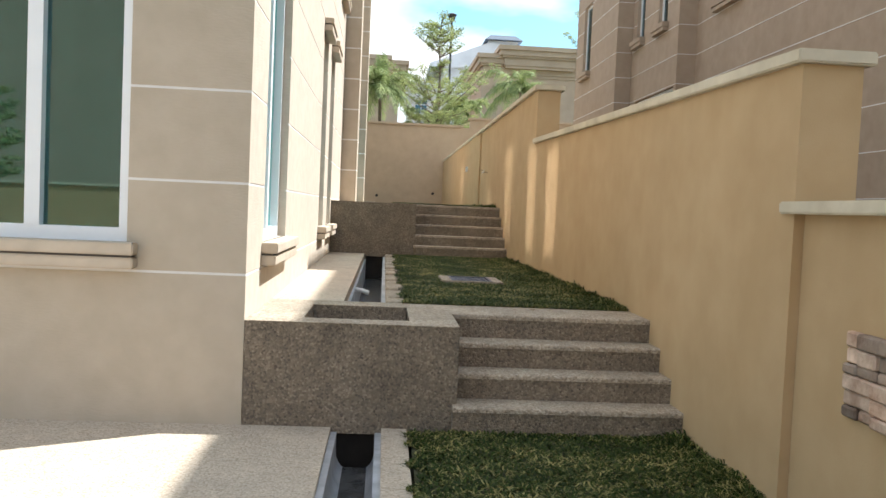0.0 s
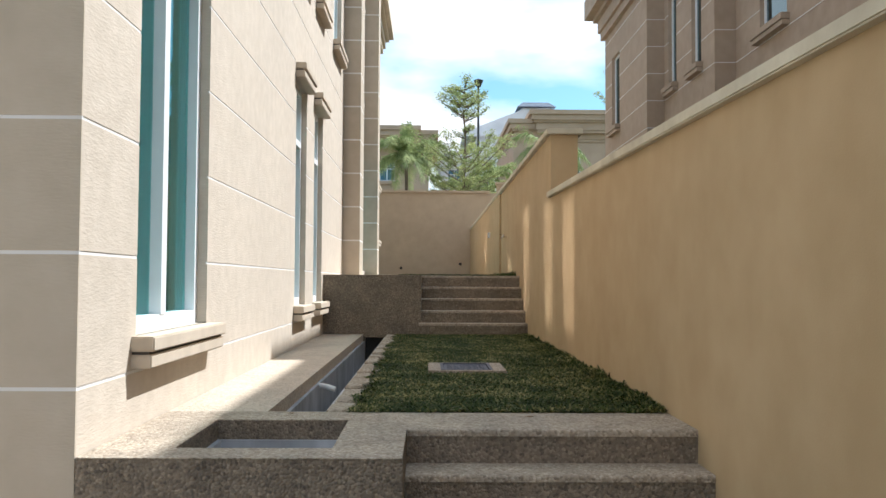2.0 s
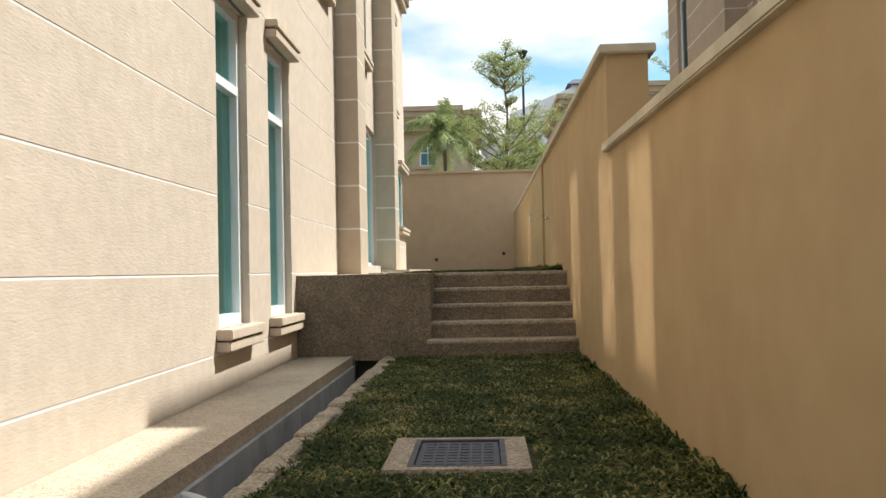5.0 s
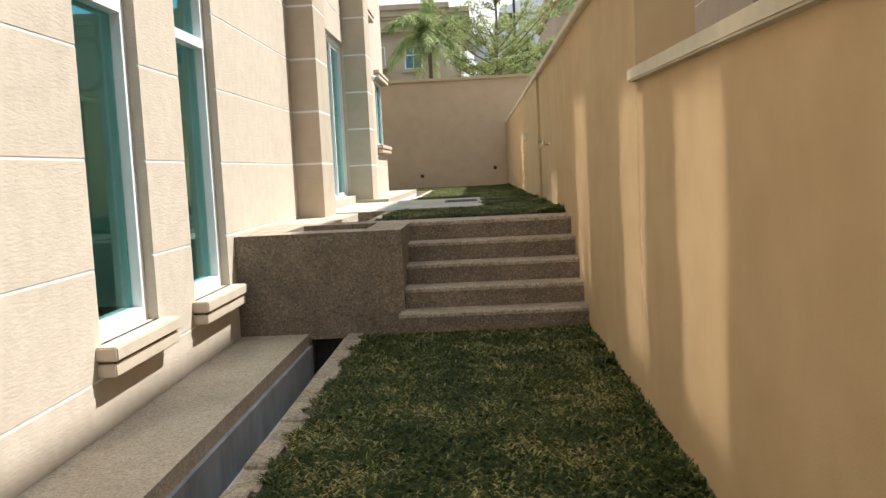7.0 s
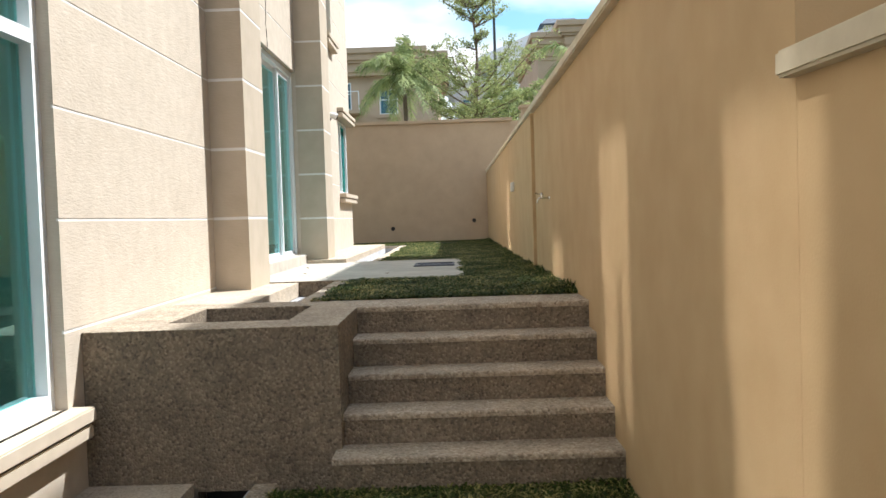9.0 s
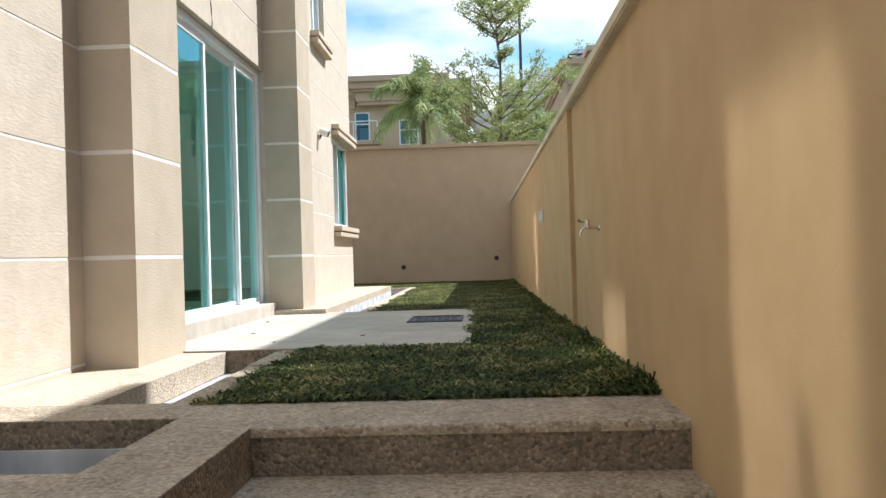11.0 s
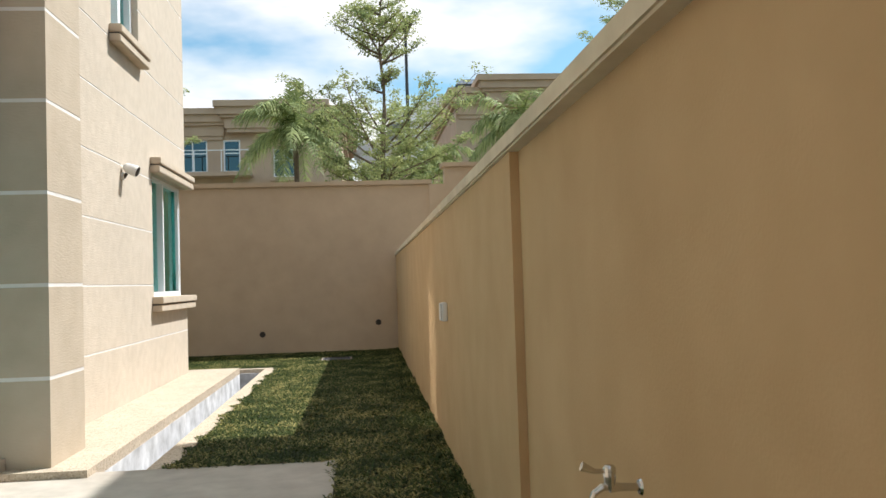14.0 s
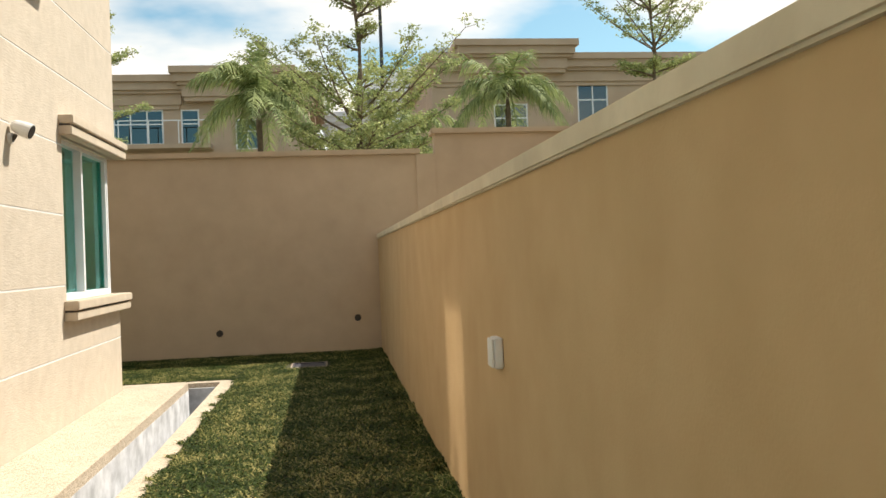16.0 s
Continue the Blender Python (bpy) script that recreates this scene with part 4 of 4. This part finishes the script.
far_house("far_house_brown", -16, 1.0, 50, 2.9, 9.2, [(-16, -4.0, 10.0, 0.0), (-3.6, 0.0, 10.25, 0.35), (0.2, 1.0, 10.05, 0.0)], [(-7.0, -4.55, 7.4, 8.75), (-3.9, -3.2, 7.4, 8.75), (-1.85, -0.95, 7.15, 8.35), (-12, -10, 7.4, 8.75)], "two-storey brown house with flat cornice behind the palms")
far_house("far_house_tall", 5.9, 20, 50, 2.9, 10.0, [(6.1, 20, 10.75, 0.0), (7.3, 11.2, 11.2, 0.45)], [(11.9, 13.2, 8.0, 9.6), (8.4, 9.8, 7.4, 8.8)], "two-storey brown house with heavy stepped cornice")
white = far_house("far_house_white", 5.0, 16, 72, 3.0, 13.6, [], [(6.0, 7.2, 8.2, 9.8)], "distant white house with a slate-coloured pitched roof", mat=FARWHITE)
bm = bmesh.new()
v = [bm.verts.new(p) for p in ((3.8, 71.4, 13.8), (8.9, 71.4, 15.8), (18, 71.4, 14.6), (3.8, 85, 13.8), (8.9, 85, 15.8), (18, 85, 14.6), (3.8, 71.4, 13.5), (18, 71.4, 13.5), (3.8, 85, 13.5), (18, 85, 13.5))]
for f in ((0, 1, 4, 3), (1, 2, 5, 4), (0, 6, 7, 2, 1), (3, 4, 5, 9, 8), (0, 3, 8, 6), (2, 7, 9, 5)):
    bm.faces.new([v[i] for i in f])
part("roof", bm, FARWHITE, white)
part("cupola", boxes((8.7, 11.2, 71.6, 75, 15.0, 16.0)), FARWHITE, white)
bm = bmesh.new()
v = [bm.verts.new(p) for p in ((8.35, 71, 15.95), (11.55, 71, 15.95), (11.55, 76, 15.95), (8.35, 76, 15.95), (8.9, 72, 16.5), (11.0, 72, 16.5), (11.0, 75, 16.5), (8.9, 75, 16.5))]
for f in ((3, 2, 1, 0), (4, 5, 6, 7), (0, 1, 5, 4), (1, 2, 6, 5), (2, 3, 7, 6), (3, 0, 4, 7)):
    bm.faces.new([v[i] for i in f])
part("cupola_roof", bm, SLATE, white)
far_house("far_house_pale", 1.9, 4.8, 64, 3.0, 10.6, [(1.9, 4.8, 10.9, 0.0)], [(2.4, 3.4, 8.6, 9.8)], "pale distant house seen between the trees", mat=FARWHITE, deep=6)

far_house("far_house_opposite", -22, 1.5, -30, -0.45, 8.6, [(-22, 1.5, 9.4, 0.0)], [], "plain brown house across the street", deep=8)

# balcony rail on the nearer far house
rail = thing("balcony_rail", "white metal balcony rail on the brown far house", "railing", (-4.4, 49.2, 7.3))
part("balcony_slab", boxes((-6.1, -2.7, 49.1, 49.999, 7.15, 7.32)), FARWALL, rail)
part("top_rail", boxes((-6.05, -2.75, 49.14, 49.18, 8.18, 8.22)), FRAME, rail)
for i in range(4):
    part("post", boxes((-6.05 + 1.09 * i, -6.01 + 1.09 * i, 49.145, 49.175, 7.32, 8.18)), FRAME, rail)

# street lamp
lx, ly = 3.37, 41.4
sl = thing("street_lamp", "tall black post lamp with a bowl head", "street lamp", (lx, ly, 2.9))
bm = bmesh.new()
tube(bm, [(lx, ly, 2.85), (lx, ly, 5.0), (lx, ly, 10.7)], [0.09, 0.07, 0.045], 10)
part("post", bm, POST, sl)
bm = bmesh.new()
tube(bm, [(lx, ly, 10.65), (lx, ly, 10.72), (lx, ly, 10.92), (lx, ly, 11.0), (lx, ly, 11.08)], [0.05, 0.12, 0.20, 0.24, 0.06], 14)
part("lamp_head", bm, POST, sl)

# ---- trees ----


def leaf_spray(centre, spread, count, rng, size):
    """Small diamond leaves scattered round a point, as an array of quads."""
    c = np.asarray(centre) + rng.normal(0, 1, (count, 3)) * np.asarray(spread)
    a = rng.normal(0, 1, (count, 3)) * (1, 1, 0.6)
    a /= np.linalg.norm(a, axis=1)[:, None]
    b = np.cross(a, rng.normal(0, 1, (count, 3)))
    b /= np.linalg.norm(b, axis=1)[:, None]
    h = (size * rng.uniform(0.6, 1.4, count))[:, None]
    return np.stack([c - a * h, c + b * h * 0.45, c + a * h, c - b * h * 0.45], 1)


def leaf_mesh(sprays):
    quads = np.concatenate(sprays)
    me = bpy.data.meshes.new("crown")
    me.from_pydata(quads.reshape(-1, 3).tolist(), [], np.arange(4 * len(quads)).reshape(-1, 4).tolist())
    me.materials.append(LEAF)
    return me


def tree(x, y, z0, top, tiers, seed, label, size=0.04):
    """A young tiered tree: straight leader, limbs that sweep upward in whorls, small leaves in tufts that sit on the limbs."""
    rng = np.random.default_rng(seed)
    t = thing("tree", label, "tree", (x, y, z0))
    bm = bmesh.new()
    n = 9
    pts = [(x + 0.05 * math.sin(i * 1.7 + seed), y + 0.05 * math.cos(i * 2.1), z0 + (top - z0) * i / n) for i in range(n + 1)]
    tube(bm, pts, [0.08 * (1 - i / n) + 0.012 for i in range(n + 1)], 8)
    part("trunk", bm, BARK, t)
    sprays = []
    for zt, reach, count, rise, dens in tiers:
        for j in range(count):
            a = math.tau * (j + rng.uniform(-0.3, 0.3)) / count + zt * 1.9
            d, side = Vector((math.cos(a), math.sin(a), 0)), Vector((-math.sin(a), math.cos(a), 0))
            r = reach * rng.uniform(0.7, 1.15)
            p0 = Vector((x, y, zt + rng.uniform(-0.12, 0.12)))
            bend = rng.uniform(-0.12, 0.12)
            along = lambda f: p0 + d * r * f + side * r * bend * f * f + Vector((0, 0, rise * r * f ** 1.2))  # noqa: E731
            limb = bmesh.new()
            tube(limb, [along(f) for f in (0, 0.25, 0.5, 0.75, 1.0)], [0.03, 0.023, 0.016, 0.010, 0.005], 5)
            for f in np.linspace(0.3, 1.0, 8):
                p = along(f)
                for s in (-1, 0, 1):
                    if rng.uniform() < 0.2:
                        continue
                    q = p + side * s * r * 0.17 * rng.uniform(0.4, 1.2) * (1.15 - 0.6 * f) + d * r * 0.05 * s * s + Vector((0, 0, rng.uniform(0.03, 0.15)))
                    tube(limb, [p, q], [0.006, 0.003], 3)
                    sprays.append(leaf_spray(q, (0.075, 0.075, 0.038), int(dens * rng.uniform(1.2, 2.6)), rng, size))
            part("limb", limb, BARK, t)
    sprays.append(leaf_spray((x, y, top), (0.08, 0.08, 0.12), 60, rng, size))
    crown = new("crown", leaf_mesh(sprays))
    crown.parent = t
    crown.location = -Vector(t.location)


T1 = [(3.9, 1.3, 6, 0.25, 26), (4.3, 1.6, 7, 0.3, 25), (4.7, 1.7, 7, 0.45, 22), (5.0, 2.2, 6, 0.75, 18), (5.4, 1.8, 5, 0.8, 16), (5.8, 1.2, 4, 0.6, 12), (6.7, 0.35, 4, 0.5, 5), (7.3, 1.0, 6, 0.55, 8), (7.7, 0.95, 6, 0.35, 8), (8.1, 0.7, 5, 0.35, 8), (8.4, 0.4, 4, 0.4, 6)]
tree(2.32, 32, 2.9, 8.75, T1, 11, "young tiered tree with small yellow-green leaves behind the back wall", 0.034)
T2 = [(7.4, 0.9, 6, 0.25, 16), (8.1, 1.7, 7, 0.85, 15), (9.0, 1.5, 6, 0.8, 15), (9.9, 1.2, 6, 0.7, 14), (10.8, 0.9, 5, 0.6, 13)]
tree(10.4, 38, 2.9, 12.0, T2, 12, "young tiered tree behind the higher back wall")
T4 = [(1.6, 1.5, 7, 0.3, 16), (2.2, 1.5, 7, 0.4, 16), (2.9, 1.3, 6, 0.5, 14), (3.6, 0.9, 6, 0.5, 12)]
tree(-10.2, -12, -0.45, 4.6, T4, 14, "young tiered tree across the forecourt, mirrored in the front window")
T3 = [(5.4, 1.3, 6, 0.3, 16), (6.2, 1.3, 6, 0.35, 14), (7.6, 1.2, 6, 0.4, 14), (8.4, 0.9, 5, 0.4, 12)]
tree(-4.3, 38, 2.9, 9.2, T3, 13, "young tiered tree beside the house end")


def palm(x, y, z0, crown_z, reach, fronds, seed, label, spear=True):
    rng = np.random.default_rng(seed)
    t = thing("palm", label, "palm tree", (x, y, z0))
    bm = bmesh.new()
    tube(bm, [(x, y, z0), (x + 0.03, y, (z0 + crown_z) / 2), (x, y, crown_z - 0.5), (x, y, crown_z)], [0.11, 0.08, 0.075, 0.05], 10)
    part("trunk", bm, BARK, t)
    for j in range(fronds + (3 if spear else 0)):
        a = math.tau * j * 0.381966 + rng.uniform(-0.2, 0.2)
        lift = rng.uniform(0.25, 1.55) if j < fronds else rng.uniform(0.65, 0.85)
        r = reach * rng.uniform(0.8, 1.1) * (0.28 if j >= fronds else 1)
        d, side = Vector((math.cos(a), math.sin(a), 0)), Vector((-math.sin(a), math.cos(a), 0))
        spine = []
        for f in np.linspace(0, 1, 15):
            drop = lift * f * 1.15 - (1.25 * f * f * (1.0 if j < fronds else -0.1))
            spine.append(Vector((x, y, crown_z)) + d * r * (f if j < fronds else f * 0.5) + Vector((0, 0, drop * reach * 0.85)))
        bm = bmesh.new()
        tube(bm, spine, [0.022 * (1 - i / 15) + 0.004 for i in range(15)], 4)
        for i in range(1, 15):
            p, tan = spine[i], (spine[i] - spine[i - 1]).normalized()
            ln = reach * 0.36 * math.sin(math.pi * (0.18 + 0.76 * i / 15)) * rng.uniform(0.85, 1.1)
            for s in (-1, 1):
                for k in (0, 0.2, 0.4, 0.6, 0.8):
                    b0 = p + (spine[i - 1] - p) * k
                    tip = b0 + side * s * ln * 0.62 + tan * ln * 0.5 + Vector((0, 0, -ln * rng.uniform(0.0, 0.95)))
                    mid = b0 + (tip - b0) * 0.45 + Vector((0, 0, ln * 0.14))
                    w = tan * 0.016
                    q = [bm.verts.new(v) for v in (b0 - w, b0 + w, mid + w, mid - w, tip)]
                    bm.faces.new((q[0], q[1], q[2], q[3]))
                    bm.faces.new((q[3], q[2], q[4]))
        part("frond", bm, PALM, t)


palm(0.05, 37.5, 2.9, 6.75, 1.75, 22, 21, "feathery palm with drooping fronds and an upright spear")
palm(6.4, 38, 2.9, 6.95, 1.9, 18, 22, "feathery palm with arching pale fronds", spear=False)
palm(3.7, 40, 2.9, 6.0, 1.6, 16, 23, "low feathery palm behind the tiered tree", spear=False)

# ---- small things ----
# raised tube drawn for the wall crack above the sliding door
bm = bmesh.new()
tube(bm, [(EAST + 0.004 + 0.003 * math.sin(i), 17.86 + 0.012 * math.sin(i * 1.3) + 0.008 * math.sin(i * 2.9), 3.93 + 0.07 * i) for i in range(17)], [0.004] * 17, 5)
wire = thing("crack_line", "thin dark raised line for the crack in the wall above the sliding door", "wire", (EAST, 17.86, 3.93))
part("wire", bm, SKIRT, wire)
DRY = material("dry_leaf", (0.16, 0.09, 0.04), (0.30, 0.18, 0.08), 20, 0.8, 0.2, 60)
rnd = random.Random(31)
for x, y, z in ((0.02, 17.3, P2 + 0.016), (-0.15, 18.4, P2 + 0.016), (0.35, 16.6, P2 + 0.016), (0.52, 16.05, P2 + 0.012), (0.9, 16.9, P2 + 0.016), (0.3, 5.95, P1 + 0.005), (1.6, 5.85, P1 + 0.005)):
    a, s = rnd.uniform(0, 6.28), rnd.uniform(0.018, 0.03)
    bm = bmesh.new()
    ring = []
    for u, v, w in ((-1.2, 0, 0.1), (-0.5, 0.45, 0.35), (0.5, 0.4, 0.3), (1.3, 0, 0.5), (0.5, -0.4, 0.35), (-0.5, -0.45, 0.3)):
        ring.append(bm.verts.new((x + s * (u * math.cos(a) - v * math.sin(a)), y + s * (u * math.sin(a) + v * math.cos(a)), z + 0.002 + s * w * 0.6)))
    mid = bm.verts.new((x, y, z + 0.001))
    for p, q in zip(ring, ring[1:] + ring[:1]):
        bm.faces.new((p, q, mid))
    single("dry_leaf", bm, DRY, "small curled dry brown leaf on the paving", "leaf", group="fallen leaves")
